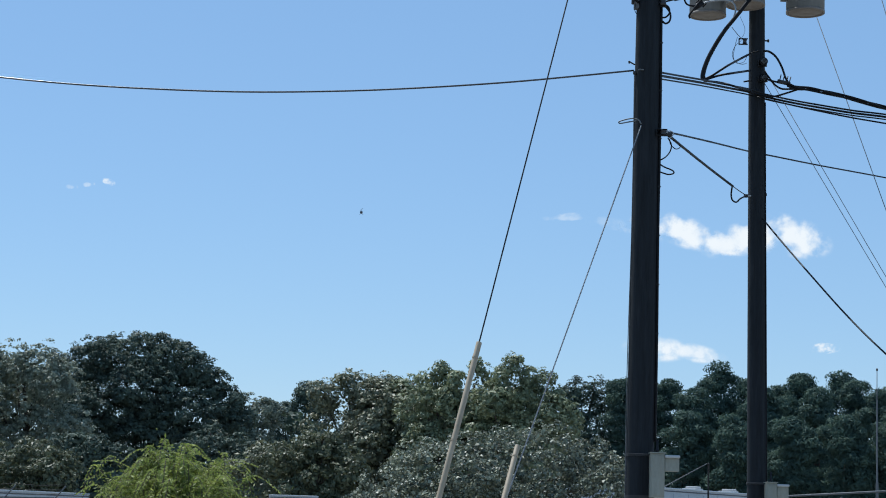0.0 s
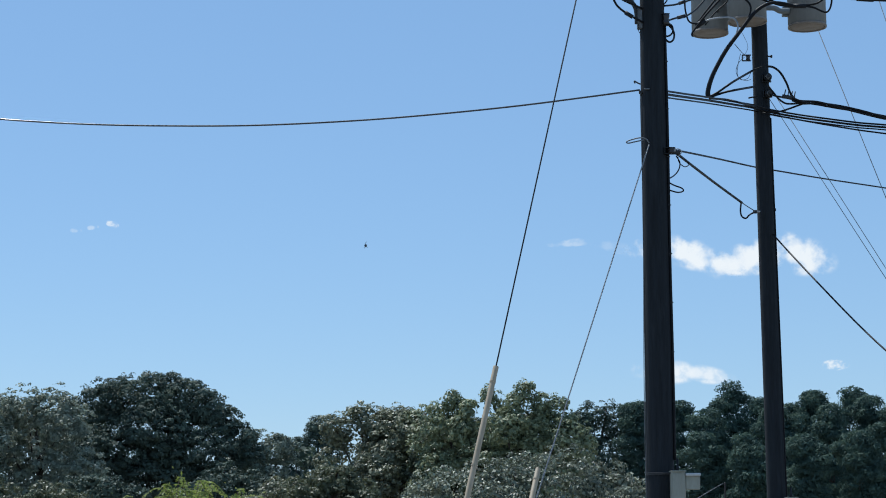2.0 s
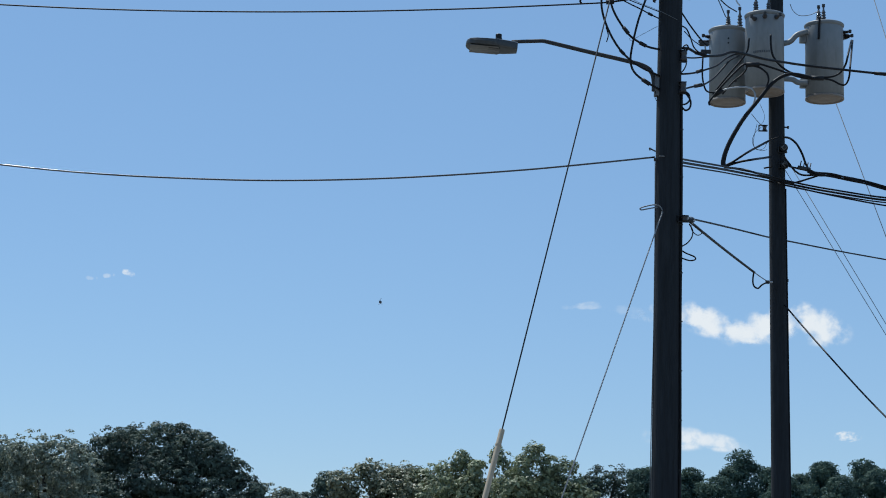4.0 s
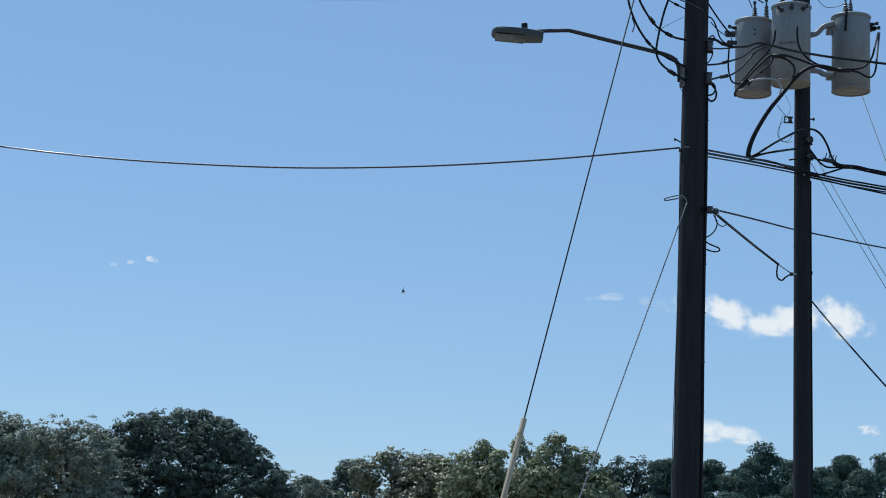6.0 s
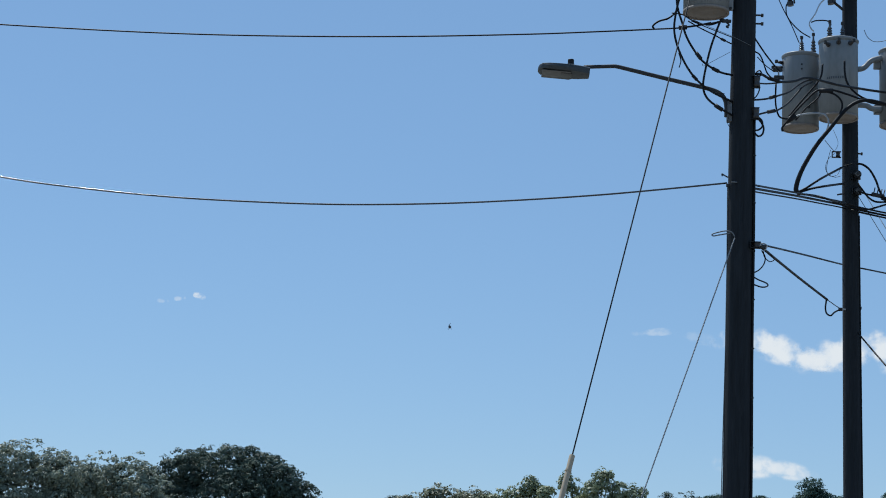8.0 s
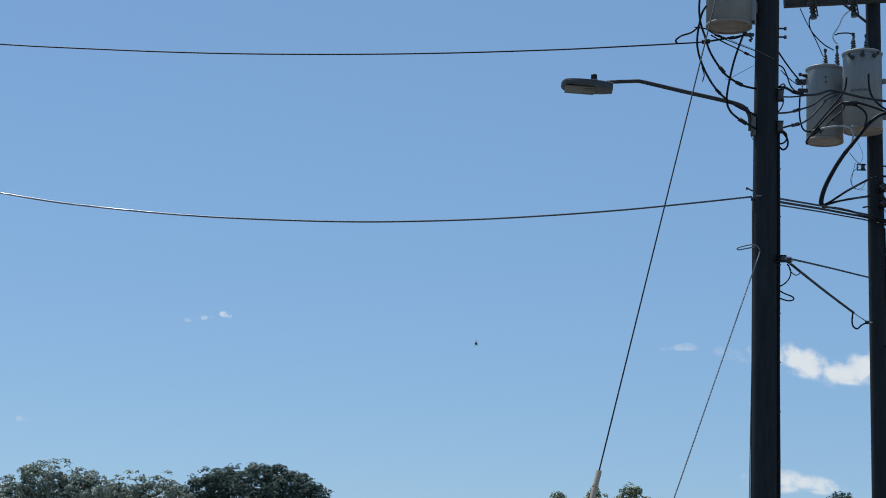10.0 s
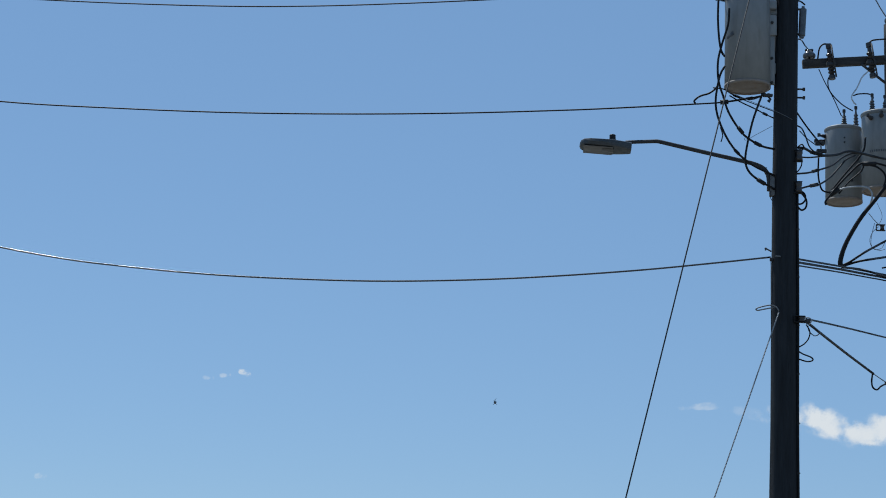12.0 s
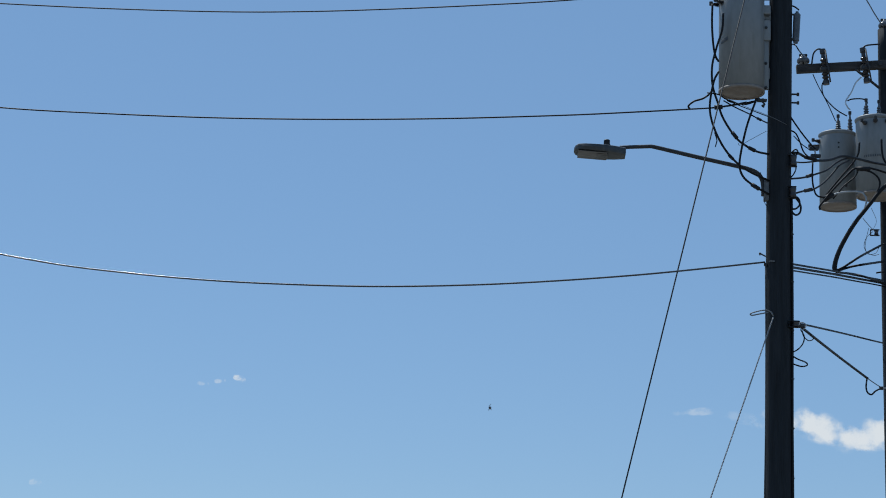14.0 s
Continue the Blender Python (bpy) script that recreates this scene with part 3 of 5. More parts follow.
def pin_insulator(at, label):
    i = thing("pin_insulator", at, label, "insulator", "insulators on the far pole")
    part("pin", lathe([(0.012, -0.06), (0.012, 0.04), (0.02, 0.05)], 8), DARKSTEEL, i)
    part("skirt", lathe([(0.03, 0.03), (0.07, 0.012), (0.09, 0.02), (0.098, 0.045), (0.094, 0.07), (0.07, 0.098), (0.045, 0.11), (0.034, 0.125), (0.04, 0.135), (0.034, 0.15), (0.004, 0.155)], 20), PORCELAIN, i)
    part("tie_wire", lathe([(0.03, 0.118), (0.043, 0.12), (0.043, 0.13), (0.03, 0.132)], 14), BARE, i)
    for sx in (-1, 1):
        part("wire_clamp", box((sx * 0.04, 0, 0.14), (0.045, 0.05, 0.04), 0.012), BLACKPLASTIC, i)
    return i


pin_insulator((4.467, 28.850, 11.487), "grey porcelain pin insulator on the crossarm's end")
pin_insulator((x2(TOP2), 29.0, TOP2 + 0.02), "grey porcelain pin insulator on top of the far pole")


def cutout(top, bottom, label):
    """Fuse cutout: porcelain body clamped to the arm, contacts above and below."""
    a, b = Vector(top), Vector(bottom)
    c = thing("fuse_cutout", b, label, "fuse cutout", "cutouts on the crossarm")
    d = a - b
    prof = [(0.02, 0.0), (0.05, 0.0), (0.05, 0.06), (0.03, 0.08)]
    for k in range(6):
        z = d.length * (0.2 + 0.1 * k)
        prof += [(0.056, z), (0.034, z + 0.025)]
    prof += [(0.03, d.length * 0.86), (0.045, d.length * 0.88), (0.045, d.length), (0.01, d.length + 0.01)]
    part("porcelain_body", lathe(prof, 12, d.to_track_quat("Z", "Y").to_matrix().to_4x4()), BROWNGLAZE, c)
    part("clamp", box(d * 0.42, (0.14, 0.1, 0.06), 0.01), DARKSTEEL, c)
    part("fuse_tube", tube([Vector((0.05, -0.06, 0.02)), d * 0.95 + Vector((0.03, -0.06, 0))], 0.012, 8, 1), DARKSTEEL, c)
    return c


cutout((4.741, 28.750, 11.695), (4.797, 28.750, 11.142), "dark fuse cutout clamped to the wooden crossarm")
cutout((5.343, 28.750, 11.731), (5.405, 28.750, 11.188), "dark fuse cutout clamped beside the far pole")

# arrester on the near pole
ar = thing("surge_arrester", (3.618, 23.950, 10.104), "grey surge arrester bracketed to the near pole", "surge arrester")
part("body", lathe([(0.01, -0.02), (0.03, -0.02), (0.03, 0.0), (0.044, 0.012), (0.046, 0.36), (0.036, 0.372), (0.02, 0.376), (0.02, 0.4), (0.006, 0.402)], 16, pose(0, 0, 0, 0, 3, 0)), PORCELAIN, ar)
for z in (0.03, 0.36):
    part("bracket", box((-0.06, 0, z), (0.12, 0.03, 0.02), 0.004), DARKSTEEL, ar)
cable("jumper_wire", [(3.548, 23.950, 10.584), (3.605, 23.950, 10.571), (3.662, 23.950, 10.527)], 0.01, "black jumper from the near pole to the arrester", "wire")
cable("jumper_wire", [(3.555, 24.100, 10.125), (3.633, 24.100, 10.112), (3.683, 24.100, 10.038), (4.452, 28.800, 11.613)], 0.008, "thin wire from the arrester towards the crossarm", "wire")

# ---- guy wires and their guards ----
g1_top, g1_low = Vector((3.391, 23.840, 12.477)), Vector((1.279, 21.700, 3.622))
g1_dir = (g1_low - g1_top).normalized()
g1_end = g1_top + g1_dir * (g1_top.z + 0.05) / -g1_dir.z
cable("guy_wire", [g1_top, g1_end], 0.0085, "dark stranded steel guy wire from the near pole's top", "guy wire", GUYSTEEL, "guy wires", sub=1)
g2_top, g2_low = Vector((3.310, 23.820, 6.534)), Vector((1.631, 21.900, 1.945))
g2_dir = (g2_low - g2_top).normalized()
g2_end = g2_top + g2_dir * (g2_top.z + 0.05) / -g2_dir.z
g2 = thing("guy_wire", g2_end, "pale galvanised guy wire of laid strands on the near pole", "guy wire", "guy wires")
g2_side = g2_dir.cross(Vector((0, 1, 0))).normalized()
g2_up = g2_dir.cross(g2_side)
for ph in (0, 2.094, 4.189):
    turns = (g2_end - g2_top).length / 0.15
    pts = [g2_top.lerp(g2_end, k / 560) + (g2_side * math.cos(ph + 2 * math.pi * turns * k / 560) + g2_up * math.sin(ph + 2 * math.pi * turns * k / 560)) * 0.0045 for k in range(561)]
    part("strand", tube(pts, 0.0042, 6, 1, None, g2_end), GALV, g2)
cable("guy_loop", [(3.310, 23.820, 6.549), (3.276, 23.820, 6.597), (3.208, 23.820, 6.615), (3.119, 23.820, 6.598), (3.037, 23.820, 6.568), (3.051, 23.820, 6.547), (3.133, 23.820, 6.564), (3.249, 23.820, 6.589)], 0.008, "dead-end loop of the guy wire on the near pole", "wire", STRAND)


def guy_guard(top, end, r, label):
    top, end = Vector(top), Vector(end)
    g = thing("guy_guard", end, label, "guy guard", "guy guards")
    d = top - end
    m = d.to_track_quat("Z", "Y").to_matrix().to_4x4()
    part("sleeve", lathe([(r * 0.7, 0.0), (r, 0.0), (r, d.length - 0.01), (r * 0.9, d.length), (r * 0.65, d.length), (r * 0.65, d.length - 0.08)], 16, m), GUARD, g)
    for s in (0.35, 0.7, 0.95):
        part("clip", lathe([(r, d.length * s), (r + 0.004, d.length * s), (r + 0.004, d.length * s + 0.02), (r, d.length * s + 0.02)], 16, m), GUARD, g)
    return g


guy_guard(g1_low, g1_end + Vector((0, 0, 0.02)), 0.031, "long faded yellow plastic guard round a guy wire")
g2g_top = Vector((1.737, 21.850, 2.517))
g2g_low = Vector((1.581, 21.550, 1.940))
gd = (g2g_low - g2g_top).normalized()
guy_guard(g2g_top, g2g_top + gd * (g2g_top.z / -gd.z), 0.03, "loose faded yellow guard slipped down its guy wire")

# ---- long spans ----
cable("span_cable", [(-10.388, 27.000, 8.525), (-7.819, 26.500, 7.827), (-6.136, 26.000, 7.437), (-4.899, 25.500, 7.212), (-3.740, 25.200, 7.080), (-2.623, 25.000, 7.015), (-1.524, 24.800, 6.980), (-0.374, 24.600, 6.991), (0.615, 24.400, 7.025), (1.659, 24.200, 7.089), (2.552, 24.050, 7.172), (3.234, 24.000, 7.256)], 0.011, "dark messenger cable sagging away from the near pole", "overhead cable", GLINT, "overhead cables", sub=8)
cable("span_cable", [(-11.325, 27.000, 10.322), (-8.683, 26.500, 9.888), (-6.943, 26.000, 9.586), (-5.301, 25.600, 9.416), (-3.716, 25.200, 9.279), (-2.194, 24.900, 9.211), (-0.714, 24.600, 9.173), (0.727, 24.300, 9.163), (1.572, 24.100, 9.165), (2.285, 24.000, 9.193), (2.632, 23.950, 9.211), (2.963, 23.900, 9.257), (3.208, 23.900, 9.324)], 0.0095, "dark service cable dead-ended at the near pole", "overhead cable", RUBBER, "overhead cables", sub=8)
cable("span_cable", [(-11.924, 28.000, 12.094), (-9.164, 27.500, 11.691), (-7.351, 27.000, 11.454), (-5.627, 26.600, 11.272), (-3.961, 26.200, 11.124), (-2.759, 26.000, 11.087), (-1.573, 25.700, 11.045), (-0.416, 25.400, 11.018), (0.712, 25.100, 11.004), (2.165, 24.600, 10.986), (3.399, 24.000, 10.963)], 0.009, "high dark primary wire running to the near pole", "overhead cable", DARKSTEEL, "overhead cables", sub=8)

# ---- cables round the near pole ----
JG = "jumpers round the near pole"


def jumper(pts, r=0.0135, label="black insulated jumper cable looping at the near pole", material=RUBBER, group=JG, name="jumper_cable", r_end=None):
    return cable(name, pts, r, label, "cable", material, group, r_end)


jumper([(2.546, 23.700, 10.484), (2.541, 23.700, 10.222), (2.557, 23.700, 9.962), (2.586, 23.700, 9.800), (2.628, 23.700, 9.727)])
c = jumper([(2.681, 23.700, 10.361), (2.668, 23.700, 10.151), (2.599, 23.700, 9.911), (2.545, 23.700, 9.666), (2.553, 23.700, 9.408), (2.618, 23.700, 9.190), (2.667, 23.700, 9.031), (2.752, 23.700, 8.874), (2.870, 23.700, 8.718), (3.016, 23.750, 8.635), (3.126, 23.800, 8.603), (3.272, 23.900, 8.607)])
splice([(2.794, 23.700, 8.817), (2.856, 23.700, 8.739)], 0.024, c)
splice([(3.003, 23.760, 8.645), (3.086, 23.760, 8.604)], 0.024, c)
c = jumper([(2.627, 23.680, 9.595), (2.565, 23.680, 9.461), (2.518, 23.680, 9.181), (2.533, 23.680, 8.984), (2.604, 23.680, 8.776), (2.709, 23.680, 8.584), (2.835, 23.680, 8.436), (3.017, 23.750, 8.332), (3.272, 23.900, 8.266)])
splice([(2.754, 23.700, 8.526), (2.809, 23.700, 8.470)], 0.02, c)
c = jumper([(3.101, 23.720, 9.270), (3.052, 23.720, 9.137), (2.976, 23.720, 8.901), (2.915, 23.720, 8.623), (2.888, 23.720, 8.406), (2.930, 23.720, 8.263), (3.062, 23.780, 8.169), (3.272, 23.900, 8.093)])
splice([(3.038, 23.750, 8.174), (3.135, 23.750, 8.113)], 0.026, c)
jumper([(2.289, 23.900, 9.169), (2.275, 23.900, 9.206), (2.344, 23.900, 9.267), (2.457, 23.900, 9.308), (2.541, 23.900, 9.377), (2.582, 23.900, 9.459)], 0.012)
c = jumper([(2.704, 23.850, 9.270), (2.852, 23.850, 9.186), (3.027, 23.850, 9.104), (3.132, 23.850, 9.048), (3.251, 23.850, 8.993)], 0.008)
splice([(3.118, 23.850, 9.055), (3.174, 23.850, 9.028)], 0.017, c)
jumper([(2.746, 23.850, 9.271), (2.957, 23.850, 9.190), (3.251, 23.850, 9.081)], 0.006)
jumper([(2.498, 23.830, 9.360), (2.638, 23.830, 9.342), (2.744, 23.830, 9.279), (2.954, 23.830, 9.220), (3.129, 23.830, 9.277)], 0.008)
splice([(2.598, 23.900, 9.194), (2.696, 23.900, 9.204)], 0.03, jumper([(2.624, 23.880, 9.188), (2.820, 23.880, 9.224), (2.995, 23.880, 9.266)], 0.012))
jumper([(2.568, 23.600, 8.779), (2.596, 23.600, 8.686), (2.589, 23.600, 8.636), (2.576, 23.600, 8.592)], 0.007, "short loose cable tail hanging from the guy wire")
jumper([(2.883, 23.800, 8.711), (2.904, 23.800, 8.683), (3.022, 23.800, 8.752), (3.230, 23.800, 8.875)], 0.003, "hair-thin wire tied off at the near pole", STRAND)
jumper([(2.925, 23.850, 8.408), (3.029, 23.850, 8.360), (3.168, 23.850, 8.350)], 0.005, "thin lamp lead under the street-light arm")
jumper([(3.224, 23.900, 8.069), (3.217, 23.900, 7.997), (3.238, 23.900, 7.947)], 0.004)
jumper([(3.553, 23.920, 8.088), (3.615, 23.920, 8.045), (3.663, 23.920, 7.966), (3.655, 23.920, 7.879), (3.605, 23.920, 7.843), (3.556, 23.920, 7.878)], 0.012)
jumper([(3.536, 23.920, 7.921), (3.599, 23.920, 7.922), (3.649, 23.920, 7.973), (3.643, 23.920, 8.045), (3.595, 23.920, 8.088)], 0.011)
jumper([(3.554, 23.920, 8.596), (3.603, 23.920, 8.538), (3.608, 23.920, 8.437), (3.579, 23.920, 8.364), (3.535, 23.920, 8.312)], 0.008)
jumper([(2.762, 23.800, 9.276), (2.974, 23.820, 9.190), (3.233, 23.830, 9.094), (3.349, 23.825, 9.040), (3.486, 23.860, 8.985)], 0.0028, "thin pale wire laid across the near pole", STRAND)
# dead-end shackles
sh = thing("dead_end_shackle", (3.182, 23.860, 9.288), "dark steel dead-end shackle bolted to the near pole", "shackle")
part("yoke", box((0, 0, 0), (0.12, 0.06, 0.035), 0.01), DARKSTEEL, sh)
part("eye", tube([(3.095, 23.840, 9.294), (3.137, 23.840, 9.310), (3.165, 23.840, 9.281), (3.215, 23.840, 9.231), (3.180, 23.840, 9.215), (3.208, 23.840, 9.194)], 0.011, 6, 4, None, sh.location), DARKSTEEL, sh)


def spool(at, label, h=0.09, r=0.045):
    s = thing("spool_insulator", at, label, "insulator", "spool insulators")
    part("spool", lathe([(r * 0.5, -h / 2), (r, -h / 2 + 0.004), (r, -h * 0.28), (r * 0.85, -h * 0.1), (r * 0.85, h * 0.1), (r, h * 0.28), (r, h / 2 - 0.004), (r * 0.5, h / 2)], 16), BROWNGLAZE, s)
    cl = bmesh.new()
    add_box(cl, (-0.02, 0, h / 2 + 0.008), (0.13, 0.05, 0.01), 0.003)
    add_box(cl, (-0.02, 0, -h / 2 - 0.008), (0.13, 0.05, 0.01), 0.003)
    add_box(cl, (-0.085, 0, 0), (0.01, 0.05, h + 0.026), 0.003)
    part("clevis", cl, BLACKPLASTIC, s)
    return s


spool((3.572, 23.900, 8.530), "dark spool insulator in a clevis on the near pole", 0.13)
spool((3.564, 23.900, 8.124), "dark spool insulator in a clevis on the near pole", 0.13)
spool((3.590, 23.880, 6.465), "dark spool insulator on the near pole's side", 0.06, 0.04)
spool((5.819, 28.850, 8.578), "dark spool insulator on the far pole", 0.08, 0.045)
spool((5.829, 28.850, 8.346), "dark spool insulator on the far pole", 0.08, 0.045)
spool((5.528, 28.850, 8.894), "dark spool insulator on the far pole's side", 0.07, 0.032)
for q in [(5.809, 28.790, 8.598), (5.819, 28.790, 8.346)]:
    part("square_washer", box((0, 0, 0), (0.068, 0.02, 0.068), 0.006, Matrix.Translation(Vector(q) - pole_far.location) @ pose(0, 0, 0, 0, 45, 0)), DULLGREY, pole_far)
    part("washer_block", lathe([(0.055, 0.012), (0.062, 0.02), (0.062, 0.12), (0.055, 0.13)], 14, Matrix.Translation(Vector(q) - pole_far.location) @ pose(0, 0, 0, -90, 0, 0)), BLACKPLASTIC, pole_far)
    bolt(pole_far, q, 0.06, 0.014, (0, -1, 0))

# ---- cables between the poles, in front of the far cans ----
KG = "cables between the poles"


def between(pts, r=0.014, label="black insulated cable slung between the two poles", material=RUBBER, r_end=None):
    return cable("connecting_cable", pts, r, label, "cable", material, KG, r_end)


w1 = between([(3.574, 24.000, 8.664), (3.667, 24.100, 8.687), (3.797, 24.300, 8.695), (3.973, 24.500, 8.718), (4.190, 24.800, 8.822), (4.358, 25.000, 8.927), (4.542, 25.200, 8.973), (4.870, 25.600, 9.030), (5.253, 26.000, 9.102), (5.525, 26.200, 9.131), (5.879, 26.400, 9.160), (6.199, 26.600, 9.196), (6.602, 26.800, 9.225), (7.035, 27.000, 9.262), (8.272, 27.600, 9.403)], 0.017)
splice([(6.706, 26.900, 9.246), (6.945, 26.900, 9.233)], 0.026, w1)
splice([(3.776, 24.300, 8.702), (3.919, 24.300, 8.667)], 0.026, w1)
w2 = between([(3.554, 24.000, 8.327), (3.727, 24.200, 8.400), (3.888, 24.400, 8.495), (4.112, 24.700, 8.649), (4.297, 25.000, 8.843), (4.474, 25.200, 8.964), (4.697, 25.400, 9.009), (5.002, 25.700, 9.037), (5.465, 26.100, 9.110)], 0.012)
splice([(3.800, 24.350, 8.457), (3.887, 24.350, 8.488)], 0.022, w2)
w3 = between([(3.551, 24.000, 8.124), (3.752, 24.200, 8.231), (3.899, 24.400, 8.310), (4.079, 24.700, 8.484), (4.233, 24.900, 8.677), (4.341, 25.000, 8.813), (4.496, 25.200, 8.934)], 0.012)
splice([(3.775, 24.350, 8.272), (3.876, 24.350, 8.296)], 0.024, w3)
between([(3.572, 24.000, 8.546), (3.760, 24.300, 8.628), (3.996, 24.600, 8.739)], 0.010)
between([(3.923, 24.600, 8.723), (3.918, 24.600, 8.484), (3.945, 24.600, 8.335), (3.987, 24.600, 8.276), (4.073, 24.600, 8.262)], 0.011)
between([(3.554, 24.000, 9.133), (3.685, 24.000, 8.936), (3.803, 24.000, 8.784), (3.873, 24.000, 8.711)], 0.010)
between([(3.551, 24.000, 8.957), (3.621, 24.000, 8.914), (3.669, 24.000, 8.811), (3.716, 24.000, 8.680), (3.800, 24.000, 8.593)], 0.009)
between([(3.592, 24.000, 8.884), (3.690, 24.000, 8.782), (3.788, 24.000, 8.710)], 0.006)
con = thing("connector_block", (3.925, 24.500, 8.874), "dark bolted connector hanging in the jumpers", "connector")
part("body", box((0, 0, 0), (0.12, 0.06, 0.05), 0.012), DARKSTEEL, con)
part("clamp", box((0.02, 0, -0.1), (0.13, 0.05, 0.05), 0.012), DARKSTEEL, con)
part("link", tube([(0, 0, 0.02), (0.01, -0.02, -0.05), (0.02, 0, -0.12)], 0.01, 6, 4), STEEL, con)
ey = thing("dead_end_eye", (3.625, 24.050, 8.693), "steel eye and ring at the end of a cable", "shackle")
part("ring", tube([(3.660, 24.050, 8.679), (3.632, 24.050, 8.723), (3.589, 24.050, 8.693), (3.617, 24.050, 8.649), (3.660, 24.050, 8.672)], 0.009, 6, 4, None, ey.location), DARKSTEEL, ey)
between([(5.069, 27.600, 9.903), (5.049, 27.600, 9.734), (4.972, 27.600, 9.598), (4.821, 27.600, 9.412), (4.687, 27.600, 9.242), (4.587, 27.600, 9.107)], 0.014)
between([(5.382, 27.600, 9.966), (5.386, 27.600, 9.797), (5.415, 27.600, 9.654), (5.509, 27.600, 9.521), (5.670, 27.600, 9.414), (5.897, 27.600, 9.366), (6.183, 27.600, 9.361), (6.356, 27.600, 9.414), (6.458, 27.600, 9.549), (6.505, 27.600, 9.727), (6.766, 28.500, 10.193)], 0.015)
k = between([(4.469, 27.400, 8.836), (4.462, 27.400, 8.886), (4.520, 27.400, 8.970), (4.652, 27.400, 9.137), (4.818, 27.400, 9.322), (4.967, 27.400, 9.457), (5.170, 27.400, 9.468), (5.411, 27.400, 9.404), (5.732, 27.400, 9.300), (6.031, 27.400, 9.270)], 0.015)
splice([(4.983, 27.400, 9.449), (5.177, 27.400, 9.460)], 0.034, k)
splice([(5.918, 27.400, 9.286), (6.097, 27.400, 9.288)], 0.034, k)
k = between([(4.561, 27.450, 9.017), (4.708, 27.450, 9.093), (4.903, 27.450, 9.129), (5.049, 27.450, 9.122), (5.112, 27.450, 9.065), (5.127, 27.450, 8.990), (5.099, 27.450, 8.874)], 0.013, "grey sunlit cable looping below the far cans", STEEL)
splice([(4.528, 27.450, 9.000), (4.659, 27.450, 9.084)], 0.04, k)
between([(5.064, 27.400, 9.442), (5.192, 27.400, 9.410), (5.288, 27.400, 9.328), (5.309, 27.400, 9.228), (5.266, 27.400, 9.111), (5.182, 27.400, 8.977)], 0.014)
between([(6.125, 27.600, 9.344), (6.263, 27.600, 9.320), (6.384, 27.600, 9.263), (6.457, 27.600, 9.264), (6.510, 27.600, 9.365), (6.532, 27.600, 9.559), (6.783, 28.500, 10.193)], 0.014)
between([(4.667, 27.500, 9.031), (4.816, 27.500, 9.216), (4.982, 27.500, 9.369), (5.034, 27.500, 9.487)], 0.011)
big = between([(5.945, 27.300, 9.250), (5.753, 27.300, 9.297), (5.591, 27.300, 9.304), (5.444, 27.300, 9.244), (5.304, 27.300, 9.118), (5.138, 27.300, 8.901), (4.930, 27.300, 8.626), (4.763, 27.300, 8.337), (4.679, 27.300, 8.140), (4.644, 27.300, 7.992), (4.659, 27.300, 7.935)], 0.021, "thick black riser cable curving down between the poles", r_end=0.036)
between([(4.676, 27.400, 7.958), (4.814, 27.400, 8.034), (5.018, 27.400, 8.175), (5.555, 28.700, 8.662)], 0.016)
between([(4.676, 27.400, 7.950), (4.894, 27.400, 8.026), (5.095, 27.400, 8.069), (5.591, 28.700, 8.422)], 0.016)
between([(4.675, 27.400, 7.942), (4.931, 27.400, 7.920), (5.131, 27.400, 7.873), (5.600, 28.700, 8.113)], 0.016)

# messenger bundle from the near pole past the far pole
for dy, r, lab in ((0, 0.013, "upper"), (4, 0.016, "middle"), (8, 0.010, "lower")):
    pts = [Vector(q) + Vector((0, 0.02 * dy, -dy * (0.0054 if i < 5 else 0.0045))) for i, q in enumerate([(3.500, 24.000, 7.252), (3.968, 25.200, 7.491), (4.503, 26.400, 7.721), (5.070, 27.600, 7.938), (5.545, 28.600, 8.118), (5.795, 28.800, 8.103), (6.217, 28.800, 8.024), (6.594, 28.600, 7.919), (7.048, 28.400, 7.810), (7.479, 28.200, 7.726), (8.452, 27.800, 7.523)])]
    cable("span_cable", pts, r, "black telephone cable of the " + lab + " run past both poles", "overhead cable", RUBBER, "overhead cables")
cable("span_cable", [(5.711, 28.800, 8.048), (6.218, 28.800, 7.948), (6.640, 28.800, 7.870), (7.147, 28.800, 7.786), (7.637, 28.800, 7.719), (8.754, 28.800, 7.555)], 0.012, "black lower telephone cable leaving the far pole", "overhead cable", RUBBER, "overhead cables")
# twisted bundle
TW = [Vector(q) for q in [(6.136, 28.700, 8.230), (6.296, 28.700, 8.185), (6.532, 28.700, 8.168), (6.869, 28.700, 8.104), (7.291, 28.700, 8.009), (7.611, 28.700, 7.928), (8.050, 28.700, 7.825), (8.725, 28.700, 7.662)]]
fine_line = smooth_line(TW, 12)
for ph in (0, 2.1, 4.2):
    pts = [q + Vector((0, 0.022 * math.cos(ph + 0.1 * i), 0.022 * math.sin(ph + 0.1 * i))) for i, q in enumerate(fine_line)]
    cable("twisted_cable", pts, 0.0155, "black twisted service bundle leaving the far pole", "overhead cable", RUBBER, "overhead cables", sub=2)
FG = "jumpers on the far pole"


def far(pts, r=0.012, label="black jumper cable looping at the far pole", material=RUBBER):
    return cable("jumper_cable", pts, r, label, "cable", material, FG)


